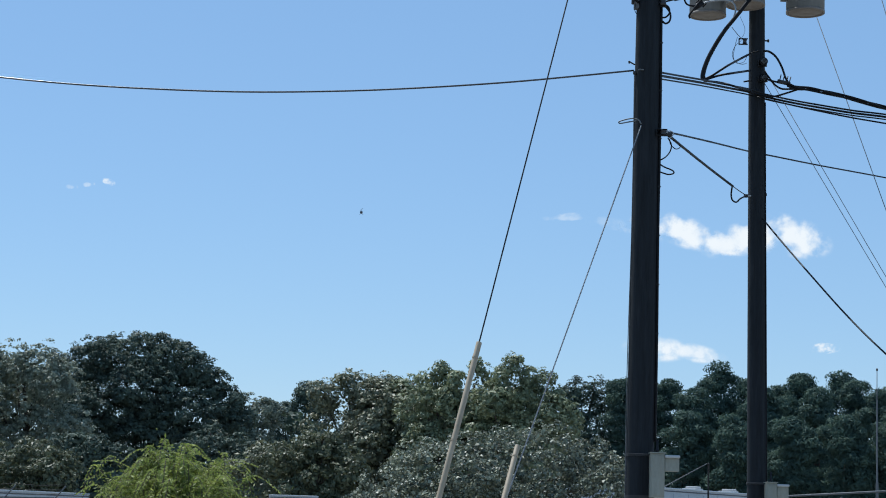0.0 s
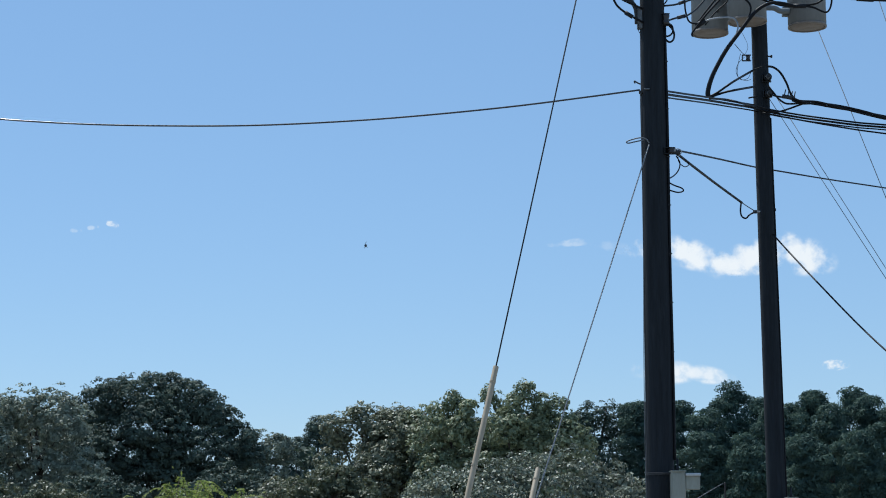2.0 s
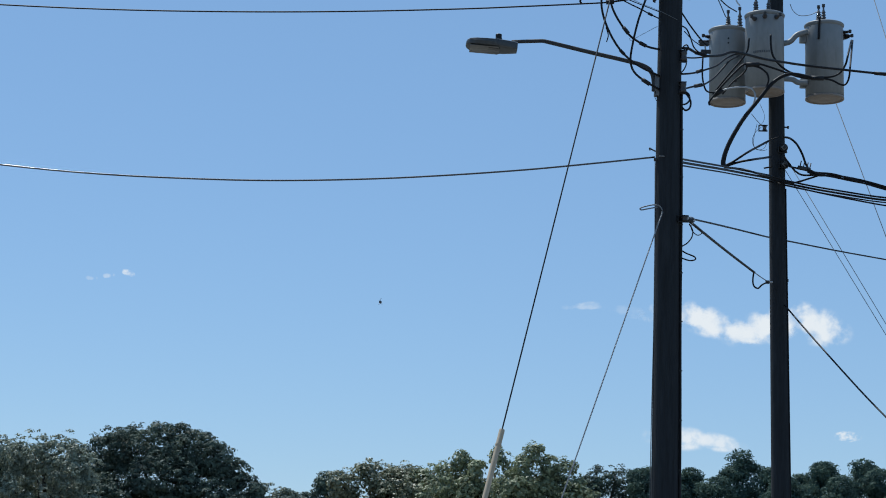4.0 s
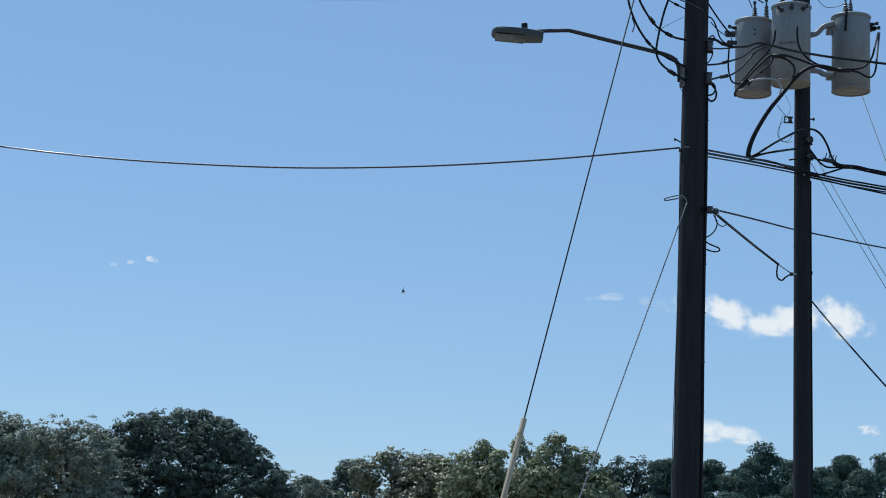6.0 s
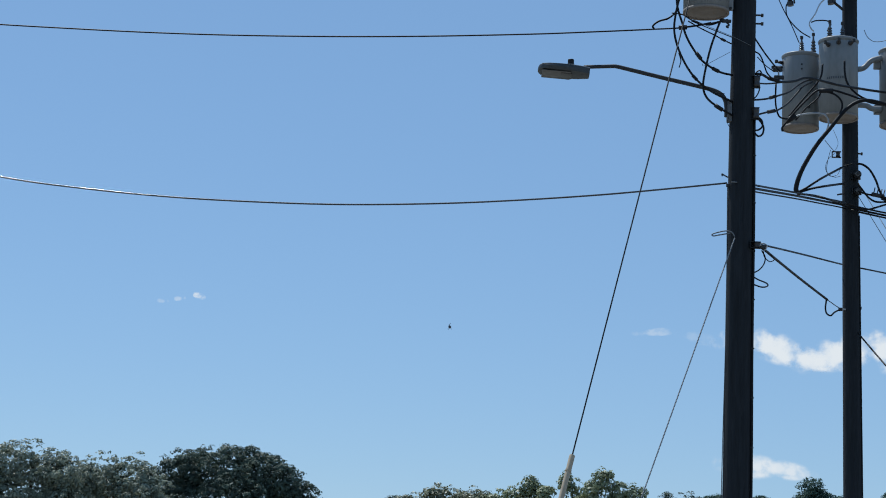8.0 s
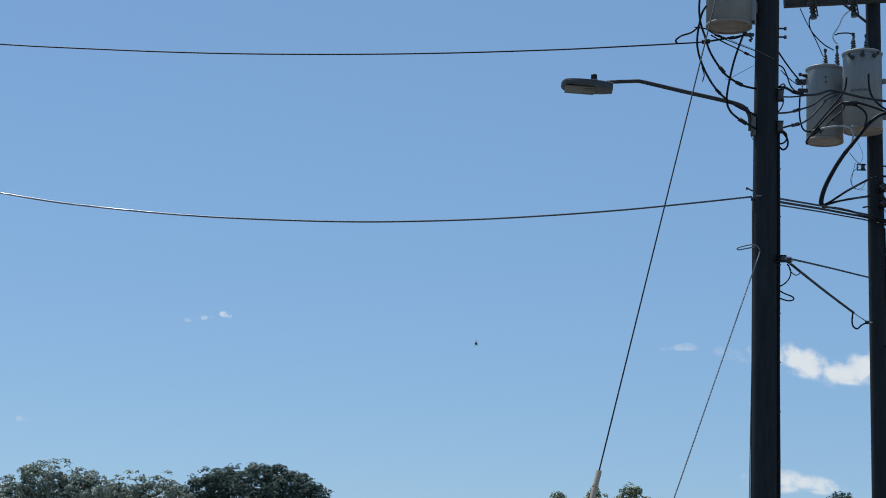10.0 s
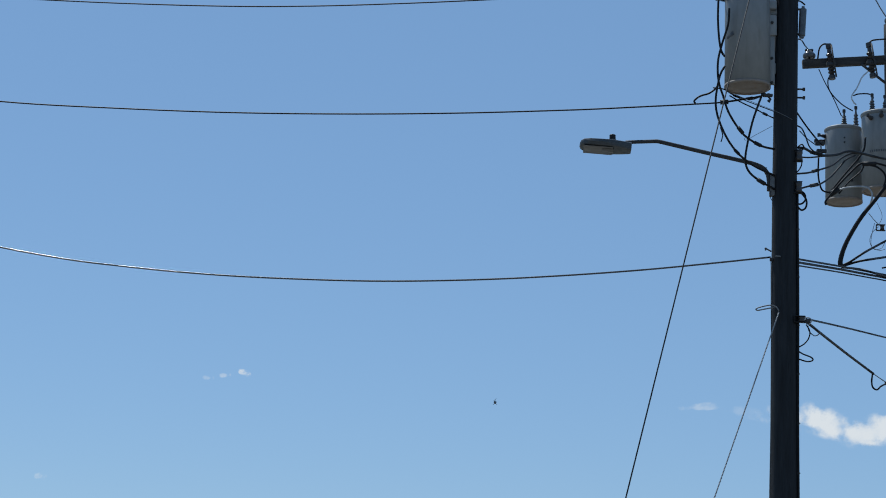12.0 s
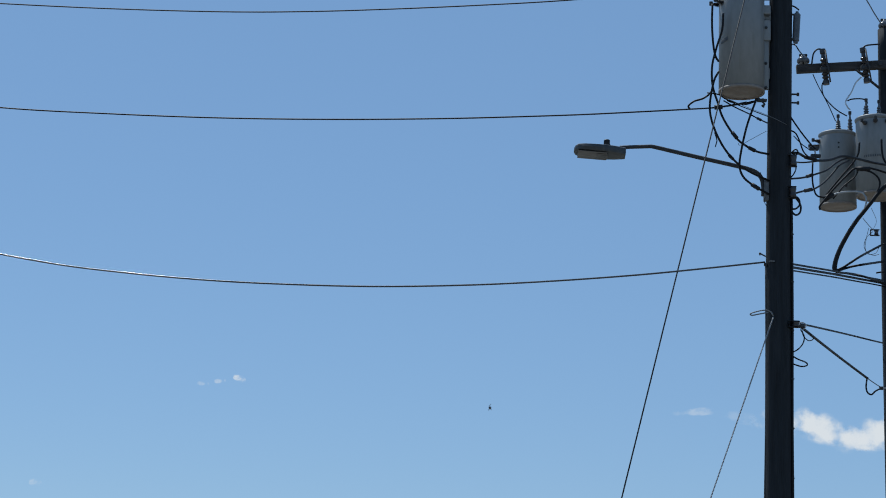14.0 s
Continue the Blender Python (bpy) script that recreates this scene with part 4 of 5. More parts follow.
far([(5.781, 28.750, 8.742), (5.882, 28.750, 8.728), (5.984, 28.750, 8.647), (6.069, 28.750, 8.495), (6.129, 28.750, 8.327), (6.205, 28.750, 8.235), (6.324, 28.750, 8.197)], 0.016)
far([(5.799, 28.750, 8.434), (5.867, 28.750, 8.351), (5.952, 28.750, 8.243), (6.054, 28.750, 8.178), (6.189, 28.750, 8.175), (6.324, 28.750, 8.189)], 0.014)
far([(5.802, 28.750, 8.058), (5.954, 28.750, 8.055), (6.139, 28.750, 8.113), (6.324, 28.750, 8.180)], 0.014)
far([(5.800, 28.750, 8.331), (5.902, 28.750, 8.292), (6.020, 28.750, 8.271)], 0.014)
dc = thing("dead_end_clamp", (6.085, 28.740, 8.271), "dark bolted dead-end clamp with four fins", "clamp")
part("body", tube([(6.001, 28.740, 8.285), (6.085, 28.740, 8.271), (6.186, 28.740, 8.250)], 0.032, 8, 3, None, dc.location), DARKSTEEL, dc)
for q in [(6.034, 28.740, 8.312), (6.085, 28.740, 8.306), (6.136, 28.740, 8.290), (6.178, 28.740, 8.283)]:
    o = Vector(q) - dc.location
    part("bolt", tube([o - Vector((0.01, 0, 0.05)), o + Vector((0.02, 0, 0.075))], 0.008, 6, 1), DARKSTEEL, dc)
far([(5.408, 28.800, 8.946), (5.368, 28.800, 8.781), (5.352, 28.800, 8.634), (5.403, 28.800, 8.550), (5.504, 28.800, 8.571), (5.554, 28.800, 8.659)], 0.004, "thin coiled wire beside the far pole", STRAND)
far([(5.468, 28.800, 8.896), (5.376, 28.800, 8.807), (5.335, 28.800, 8.685), (5.369, 28.800, 8.583), (5.471, 28.800, 8.536), (5.555, 28.800, 8.556)], 0.004, "thin coiled wire beside the far pole", STRAND)
far([(5.322, 28.800, 9.097), (5.417, 28.800, 8.980), (5.519, 28.800, 8.881)], 0.005, "thin wire from can to far pole", STRAND)
far([(5.448, 28.800, 9.258), (5.517, 28.800, 9.088), (5.501, 28.800, 8.984), (5.434, 28.800, 8.895)], 0.003, "thin wire from can to far pole", STRAND)
far([(5.521, 28.800, 8.658), (5.622, 28.800, 8.713), (5.740, 28.800, 8.752)], 0.008)
far([(5.507, 28.800, 8.271), (5.557, 28.800, 8.282), (5.625, 28.800, 8.293)], 0.012)
# leads on the crossarm and cans
far([(4.741, 28.750, 11.695), (4.665, 28.750, 11.693), (4.605, 28.750, 11.619), (4.579, 28.750, 11.457)], 0.012)
far([(4.764, 28.750, 11.204), (4.730, 28.750, 11.122), (4.746, 28.750, 10.981), (4.829, 28.750, 10.859), (4.955, 28.750, 10.739), (5.097, 28.750, 10.655)], 0.009)
far([(4.595, 28.750, 11.297), (4.679, 28.750, 11.103), (4.812, 28.750, 10.841), (4.928, 28.750, 10.570)], 0.007)
far([(5.343, 28.750, 11.731), (5.412, 28.750, 11.778), (5.598, 28.750, 11.802)], 0.012)
far([(5.321, 28.700, 11.267), (5.227, 28.700, 11.166), (5.159, 28.700, 11.013), (5.073, 28.700, 10.869), (5.098, 28.700, 10.781), (5.139, 28.700, 10.738)], 0.010, "bare aluminium lead down to a far can", BARE)
far([(5.099, 28.700, 10.878), (5.175, 28.700, 10.907), (5.326, 28.700, 10.912), (5.393, 28.700, 10.861), (5.341, 28.700, 10.753)], 0.010)
far([(5.911, 28.800, 10.820), (5.959, 28.800, 10.714), (6.060, 28.800, 10.645), (6.224, 28.800, 10.665), (6.354, 28.800, 10.737)], 0.005, "thin bare wire between the far cans", STRAND)
far([(6.368, 28.820, 10.650), (6.354, 28.822, 10.500), (6.346, 28.825, 10.300)], 0.017, "short black lead hanging down a can's front")
cable("primary_wire", [(5.682, 28.900, 12.147), (5.565, 28.900, 12.334), (5.448, 28.900, 12.549), (5.126, 28.900, 13.089)], 0.009, "dark primary wire leaving the far pole's top insulator", "overhead cable", STRAND, "overhead cables")

# ---- lower lines ----
lowg = "lower lines of the poles"
cable("span_cable", [(3.629, 23.950, 6.487), (3.884, 24.600, 6.595), (4.697, 26.800, 6.946), (5.745, 29.600, 7.382), (6.319, 30.500, 7.491), (7.376, 32.000, 7.655), (9.007, 34.000, 7.854), (10.926, 36.000, 7.984)], 0.012, "black drop cable strung behind the far pole", "overhead cable", RUBBER, lowg)
cable("drop_cable", [(3.636, 23.950, 6.459), (3.722, 24.100, 6.449), (4.005, 24.900, 6.483), (4.571, 26.500, 6.557), (5.038, 27.800, 6.619), (5.287, 28.400, 6.624)], 0.017, "black drop cable slanting from near pole to far pole", "cable", RUBBER, lowg)
cable("drop_wire", [(5.287, 28.400, 6.624), (5.435, 28.700, 6.613), (5.570, 28.880, 6.580)], 0.007, "thin wire tying off the slanting drop cable", "wire", STRAND, lowg)
cable("drip_loop", [(5.278, 28.400, 6.632), (5.263, 28.400, 6.507), (5.280, 28.400, 6.424), (5.338, 28.400, 6.393), (5.396, 28.400, 6.445), (5.564, 28.850, 6.566)], 0.012, "small drip loop beside the far pole", "cable", RUBBER, lowg)
cable("drip_loop", [(3.657, 23.950, 6.446), (3.699, 23.950, 6.405), (3.769, 23.950, 6.365), (3.812, 23.950, 6.310), (3.757, 23.950, 6.280), (3.693, 23.950, 6.334), (3.678, 23.950, 6.404)], 0.006, "small coil of wire beside the near pole", "wire", RUBBER, lowg)
cable("drip_loop", [(3.657, 23.950, 6.417), (3.700, 23.950, 6.334), (3.687, 23.950, 6.249), (3.633, 23.950, 6.177), (3.564, 23.950, 6.132)], 0.008, "small drip loop into the near pole", "wire", RUBBER, lowg)
cable("cable_tail", [(3.551, 23.950, 6.090), (3.621, 23.950, 6.050), (3.718, 23.950, 6.012), (3.733, 23.950, 5.977), (3.663, 23.950, 5.961), (3.552, 23.950, 5.992)], 0.009, "bent cable tail sticking out of the near pole", "wire", RUBBER, lowg)
kn = thing("wedge_clamp", (3.661, 23.930, 6.456), "dark wedge clamp at the near pole's drop cables", "clamp")
part("body", box((0, 0, 0), (0.09, 0.04, 0.045), 0.01), DARKSTEEL, kn)
part("bail", tube([(3.625, 23.930, 6.490), (3.681, 23.930, 6.499), (3.723, 23.930, 6.465), (3.682, 23.930, 6.407)], 0.007, 6, 4, None, kn.location), STEEL, kn)
part("clamp_bolt", box((-0.03, -0.02, 0.03), (0.03, 0.03, 0.05), 0.006), STEEL, kn)
kn2 = thing("wedge_clamp", (5.566, 28.860, 6.568), "dark wedge clamp on the far pole's side", "clamp")
part("body", box((0, 0, 0), (0.06, 0.04, 0.05), 0.01), DARKSTEEL, kn2)
part("shackle", box((0.05, 0, 0.0), (0.05, 0.05, 0.02), 0.006), STEEL, kn2)
cable("drop_cable", [(5.818, 28.850, 6.230), (5.977, 28.400, 5.869), (6.212, 27.600, 5.299), (6.528, 26.600, 4.584), (6.840, 25.800, 4.015), (7.398, 24.400, 3.092)], 0.012, "black drop cable slanting down from the far pole", "cable", RUBBER, lowg)


def to_ground(pts):
    """The straight line from the first to the last point, carried on to the ground."""
    a, b = Vector(pts[0]), Vector(pts[-1])
    d = (b - a).normalized()
    return [a, a + d * (a.z + 0.05) / -d.z]


cable("guy_wire", to_ground([(5.733, 29.100, 8.572), (6.283, 29.100, 7.703), (6.967, 29.100, 6.564), (7.712, 29.100, 5.327), (8.816, 29.100, 3.489)]), 0.005, "thin pale guy wire leaning off the far pole", "guy wire", STRAND, "guy wires", sub=1)
cable("guy_wire", to_ground([(5.892, 29.300, 8.633), (6.326, 29.300, 7.918), (7.014, 29.300, 6.769), (7.765, 29.300, 5.513), (8.878, 29.300, 3.627)]), 0.005, "thin pale guy wire leaning off the far pole", "guy wire", STRAND, "guy wires", sub=1)
cable("guy_wire", to_ground([(6.753, 30.500, 10.389), (6.980, 30.500, 9.701), (7.477, 30.500, 8.272), (8.083, 30.500, 6.632), (9.238, 30.500, 3.500)]), 0.0062, "thin pale guy wire behind the far cans", "guy wire", STRAND, "guy wires", sub=1)
cable("guy_wire", to_ground([(7.479, 30.500, 11.947), (7.660, 30.500, 11.383), (7.950, 30.500, 10.357), (8.988, 30.500, 6.721)]), 0.0062, "thin pale guy wire behind the far cans", "guy wire", STRAND, "guy wires", sub=1)


# ---- trailers, fence and mast beyond ----
def trailer(a, b, width, label, vents, floor=0.55):
    """Box trailer whose near top edge runs from a to b."""
    a, b = Vector(a), Vector(b)
    d = b - a
    length, top = math.hypot(d.x, d.y), (a.z + b.z) / 2
    t = thing("camper_trailer", (a.x, a.y, 0), label, "trailer", "parked trailers")
    t.rotation_euler = (0, 0, math.atan2(d.y, d.x))
    part("body", box((length / 2, width / 2, (top + floor) / 2), (length, width, top - floor), 0.06), ROOFWHITE, t)
    part("roof_edge", box((length / 2, -0.012, top - 0.03), (length + 0.02, 0.02, 0.05), 0.006), BARE, t, "bright metal roof edge")
    part("trim_strip", box((length / 2, -0.008, top - 0.11), (length, 0.014, 0.035), 0.003), TRIMDARK, t, "dark trim strip")
    for k in range(int(length / 1.2)):
        part("side_seam", box((0.6 + k * 1.2, -0.006, (top + floor) / 2 - 0.08), (0.02, 0.01, top - floor - 0.2), 0.002), STEEL, t)
    for s in vents:
        v = bmesh.new()
        add_box(v, (s * length, 0.5, top + 0.03), (0.62, 0.5, 0.05), 0.02)
        add_box(v, (s * length + 0.05, 0.5, top + 0.09), (0.36, 0.42, 0.07), 0.03)
        part("roof_vent", v, ROOFWHITE, t)
    for s in (0.42, 0.56):
        w = part("wheel", lathe([(0.1, -0.1), (0.34, -0.1), (0.36, -0.06), (0.36, 0.06), (0.34, 0.1), (0.1, 0.1)], 20, pose(s * length, 0.15, 0.36, 90, 0, 0)), TYRE, t)
        part("rim", lathe([(0.02, -0.02), (0.2, -0.02), (0.21, 0.105), (0.02, 0.105)], 16, pose(s * length, 0.15, 0.36, 90, 0, 0)), STEEL, w)
    part("drawbar", box((-0.6, width / 2, 0.5), (1.3, 0.12, 0.1), 0.01), DARKSTEEL, t)
    part("jack", lathe([(0.08, 0.0), (0.08, 0.02), (0.035, 0.03), (0.035, 0.55), (0.01, 0.56)], 10, Matrix.Translation((-1.1, width / 2, 0))), DARKSTEEL, t)
    return t


trailer((8.461, 62.000, 3.136), (13.729, 70.000, 2.942), 2.4, "white camper trailer with two roof vents beyond the fence", (0.59, 0.91))
trailer((-13.708, 62.000, 2.498), (-9.304, 70.000, 2.249), 2.4, "low white box trailer parked beyond the fence", ())
trailer((-3.750, 84.000, 2.680), (-1.700, 84.080, 2.720), 2.4, "pale box trailer parked behind the bushes", ())


def fence(x_px_pts, label, barbed):
    a, b = Vector(x_px_pts[0]), Vector(x_px_pts[-1])
    f = thing("security_fence", (a.x, a.y, 0), label, "fence", "fences")
    n = 4
    for k in range(n + 1):
        q = a.lerp(b, k / n) - a
        post = part("post", lathe([(0.035, 0), (0.035, a.z), (0.04, a.z + 0.01), (0.01, a.z + 0.03)], 10, Matrix.Translation((q.x, q.y, 0))), DULLGREY, f)
        if barbed:
            part("outrigger", tube([(q.x, q.y, a.z), (q.x + 0.3, q.y - 0.1, a.z + 0.36)], 0.018, 6, 1), DULLGREY, post)
    part("top_rail", tube([(0, 0, a.z), (b.x - a.x, b.y - a.y, b.z)], 0.028, 8, 1), DULLGREY, f)
    for k in (0.3, 0.65, 1.0) if barbed else ():
        off = Vector((0.3 * k, -0.1 * k, a.z + 0.36 * k))
        pts = [off + (b - a) * s + Vector((0, 0, -0.03 * math.sin(s * math.pi * 4) ** 2)) for s in np.linspace(0, 1, 17)]
        pts = [Vector((p.x, p.y, p.z)) for p in pts]
        part("barbed_wire", tube(pts, 0.007, 5, 2), DARKSTEEL, f)
    return f


fence([(11.446, 54.000, 2.668), (17.867, 54.000, 3.176)], "weathered grey fence with a pipe top rail", False)
fence([(-13.396, 54.000, 2.015), (-8.093, 54.000, 2.051)], "galvanised fence with slanted barbed-wire arms", True)
mast = thing("antenna_mast", (*(22.054, 85.000, 8.664)[:2], 0), "thin grey antenna mast standing before the pines", "mast")
mh = (22.054, 85.000, 8.737)[2]
part("tube", lathe([(0.07, 0), (0.06, mh * 0.45), (0.04, mh * 0.46), (0.035, mh * 0.85), (0.02, mh * 0.86), (0.018, mh)], 10), DULLGREY, mast)
part("cap", lathe([(0.03, mh), (0.045, mh + 0.02), (0.045, mh + 0.1), (0.01, mh + 0.12)], 8), DULLGREY, mast)
cable("stay_cable", [(9.960, 65.900, 3.050), (10.165, 65.950, 3.174), (11.452, 66.000, 3.899)], 0.013, "slanting pale rod rising behind the trailer roof", "rod", DULLGREY)

post = thing("fence_post", (11.508, 66.0, 0), "thin dark steel post beside the trailer", "post")
part("shaft", lathe([(0.028, 0), (0.028, 3.88), (0.034, 3.885), (0.034, 3.91), (0.01, 3.93)], 10), DARKSTEEL, post)

# ---- helicopter, far off in the air ----
he = thing("helicopter", (-6.2, 1450.0, 227.2), "dark helicopter hovering far off in the blue sky", "helicopter")
he.rotation_euler = (0, radians(4), radians(172))
bm = bmesh.new()
bmesh.ops.create_uvsphere(bm, u_segments=20, v_segments=12, radius=1.0)
for v in bm.verts:
    s = 1.0 if v.co.y > -0.2 else 1.0 - 0.35 * (-0.2 - v.co.y)
    v.co = Vector((v.co.x * 0.95 * s, v.co.y * 2.2, v.co.z * 1.05 * s))
part("fuselage", bm, HELI, he)
part("cockpit_window", lathe([(0.05, 0), (0.6, -0.12), (0.78, -0.4), (0.7, -0.42)], 16, pose(0, 2.2, 0.15, -75, 0, 0)), GLASS, he)
part("tail_boom", tube([(0, -1.8, 0.4), (0, -4.5, 0.6), (0, -7.2, 0.8)], 0.42, 10, 4, 0.14), HELI, he)
part("tail_fin", box((0, -7.1, 1.3), (0.1, 0.8, 1.5), 0.03), HELI, he)
part("rotor_mast", lathe([(0.35, 0.9), (0.22, 1.4), (0.1, 1.5), (0.1, 1.8), (0.2, 1.82), (0.2, 1.95), (0.02, 2.0)], 12), HELI, he)
for k in range(2):
    part("rotor_blade", box((2.8, 0, 1.9), (5.2, 0.3, 0.06), 0.01, pose(0, 0, 0, 0, -2, 108 + 180 * k)), HELI, he)
part("tail_rotor", box((0.2, -7.3, 1.2), (0.04, 0.14, 1.8), 0.01), HELI, he)
for s in (-1, 1):
    part("skid", tube([(s * 1.1, 1.9, -1.45), (s * 1.1, 1.5, -1.6), (s * 1.1, -1.6, -1.6)], 0.08, 8, 4), HELI, he)
    for y in (0.9, -0.9):
        part("skid_strut", tube([(s * 0.5, y, -0.8), (s * 0.95, y, -1.2), (s * 1.1, y, -1.6)], 0.06, 6, 4), HELI, he)


# ---- trees ----
def leaf_mesh(name, centres, sizes, rng, material, slim=0.55, facing=None, along=None):
    """Many small folded leaves as one mesh; each faces one way, or lies along one."""
    n = len(centres)
    if along is not None:
        d = rng.normal(size=(n, 3)) + along
        d /= np.linalg.norm(d, axis=1)[:, None]
        e = np.cross(d, rng.normal(size=(n, 3)))
    else:
        d = np.cross(facing, rng.normal(size=(n, 3)))
        d /= np.linalg.norm(d, axis=1)[:, None]
        e = np.cross(d, facing)
    e /= np.linalg.norm(e, axis=1)[:, None]
    u = np.cross(e, d)
    L = sizes[:, None]
    tipv, base = centres + d * L * 0.5, centres - d * L * 0.5
    mid = centres + d * L * 0.05
    left, right = mid + e * L * slim * 0.5 + u * L * 0.08, mid - e * L * slim * 0.5 + u * L * 0.08
    verts = np.stack([base, left, tipv, right], axis=1).reshape(-1, 3).astype(np.float32)
    me = bpy.data.meshes.new(name)
    me.vertices.add(4 * n)
    me.vertices.foreach_set("co", verts.ravel())
    me.loops.add(4 * n)
    me.loops.foreach_set("vertex_index", np.arange(4 * n, dtype=np.int32))
    me.polygons.add(n)
    me.polygons.foreach_set("loop_start", np.arange(0, 4 * n, 4, dtype=np.int32))
    me.update(calc_edges=True)
    me.materials.append(material)
    return me


def skin(lobes, tuft, leaves, rng, cover=1.5, rough=0.2, scale=1.0, seed=0.0, flat=0.75, loose=0.5, deep=0.2, back=0.25):
    """Leaf centres and facings: domed tufts over the joint skin of uneven lobes, thick towards the open side, thinner behind."""
    mid = np.array([q[:3] for q in lobes])
    rad = np.array([q[3:] for q in lobes]) * scale
    pts, out = [], []
    for i in range(len(lobes)):
        rx, ry, rz = rad[i]
        area = 4 * math.pi * (((rx * ry) ** 1.6 + (rx * rz) ** 1.6 + (ry * rz) ** 1.6) / 3) ** (1 / 1.6)
        n = max(8, int(cover * area / (math.pi * tuft * tuft)))
        v = rng.normal(size=(n, 3))
        v /= np.linalg.norm(v, axis=1)[:, None]
        v = v[(v[:, 1] < 0.25) | (rng.random(n) < back)]
        size = (rx * ry * rz) ** (1 / 3)
        f1, f2 = 1.1 * size, 2.6 * size
        d = np.array([1 + rough * noise.noise((a * f1 + seed, b * f1 + i * 7.1, c * f1)) + 0.7 * rough * abs(noise.noise((a * f2 + i, b * f2 + seed, c * f2))) * 2 for a, b, c in v])
        d = np.minimum(d, 1.16)
        d *= 1.0 - deep * rng.random(len(v)) ** 1.5
        c = mid[i] + v * d[:, None] * rad[i]
        inside = np.zeros(len(c), bool)
        for k in range(len(lobes)):
            if k != i:
                inside |= (((c - mid[k]) / (rad[k] * 0.84)) ** 2).sum(axis=1) < 1
        c, w = c[~inside], v[~inside]
        tr = tuft * (0.55 + 0.8 * rng.random(len(c)))
        c = c - w * tr[:, None] * 0.15
        k = np.maximum(4, (leaves * (tr / tuft) ** 2).astype(int))
        q = rng.normal(size=(k.sum(), 3)) * 0.8 + np.repeat(w, k, axis=0) * 0.75 + np.array((0, 0, 0.4))
        q /= np.linalg.norm(q, axis=1)[:, None]
        shell = np.repeat(tr, k) * (0.6 + 0.6 * rng.random(len(q)))
        pts.append(np.repeat(c, k, axis=0) + q * shell[:, None] * np.array((1, 1, flat)))
        out.append(q + rng.normal(size=q.shape) * loose + np.array((0, 0, 0.25)))
    return np.concatenate(pts), np.concatenate(out)


def tree(at, height, lobes, material, seed, label, bark=BARK, tuft=0.25, leaves=26, size=0.125, slim=0.65, cover=1.35, flat=0.6, loose=0.35, back=0.25, trunk=0.22, rough=0.2, name="tree", category="tree"):
    """Trunk, limbs to each lobe and a crown of small leaves. Lobes are relative to the foot."""
    rng = np.random.default_rng(seed)
    t = thing(name, at, label, category)
    bend = [(0, 0, -0.1), (rng.normal() * 0.15, 0, height * 0.3), (rng.normal() * 0.3, rng.normal() * 0.2, height * 0.6), (rng.normal() * 0.4, 0, height * 0.88)]
    part("trunk", tube(bend, trunk, 10, 5, trunk * 0.25), bark, t)
    for i, (x, y, z, rx, ry, rz) in enumerate(lobes[:9]):
        s = height * (0.25 + 0.05 * i)
        s = min(s, z * 0.8)
        part("limb", tube([(0, 0, s), (x * 0.4, y * 0.4, s + (z - s) * 0.55), (x, y, z)], trunk * 0.42, 6, 4, 0.025), bark, t)
    c, o = skin(lobes, tuft, leaves, rng, cover, rough, 1.0, seed * 1.37, flat, loose, 0.3, back)
    sz = size * (0.6 + 0.8 * rng.random(len(c)))
    for deep_in, part_of in ((0.78, 1.0), (0.5, 0.8)):
        ci, oi = skin(lobes, tuft * 1.6, leaves * 1.6 * part_of, rng, 1.4, rough * 0.6, deep_in, seed * 1.37, flat, loose, 0.3, back)
        c, o = np.concatenate([c, ci]), np.concatenate([o, oi])
        sz = np.concatenate([sz, size * 1.6 * (0.6 + 0.8 * rng.random(len(ci)))])
    keep = c[:, 2] > 0.15
    if height > 5:
        keep &= (c[:, 2] > 1.9) | (rng.random(len(c)) < 0.25)
    c, o, sz = c[keep], o[keep], sz[keep]
    me = leaf_mesh("crown", c, sz, rng, material, slim, o)
    cr = new("crown", me)
    cr.parent = t
    return t


def rounded(w, h, rng):
    """Lobes of a broad crown, w wide and h high, with an uneven top."""
    d = w * 0.75
    out = [(0, 0, h * 0.48, w * 0.47, d * 0.5, h * 0.44)]
    for x in (-0.3, -0.08, 0.14, 0.32):
        x += rng.uniform(-0.07, 0.07)
        r = rng.uniform(0.15, 0.21) * w
        top = h * (1.0 - 0.75 * x * x - rng.uniform(0, 0.05))
        out.append((x * w, rng.uniform(-0.25, 0.05) * d, top - r * 1.05, r, r, r))
    for k in range(4):
        r = rng.uniform(0.14, 0.22) * w
        out.append((rng.uniform(-0.42, 0.42) * w, -0.38 * d, h * rng.uniform(0.25, 0.72), r, r * 0.8, r * 0.9))
    return out


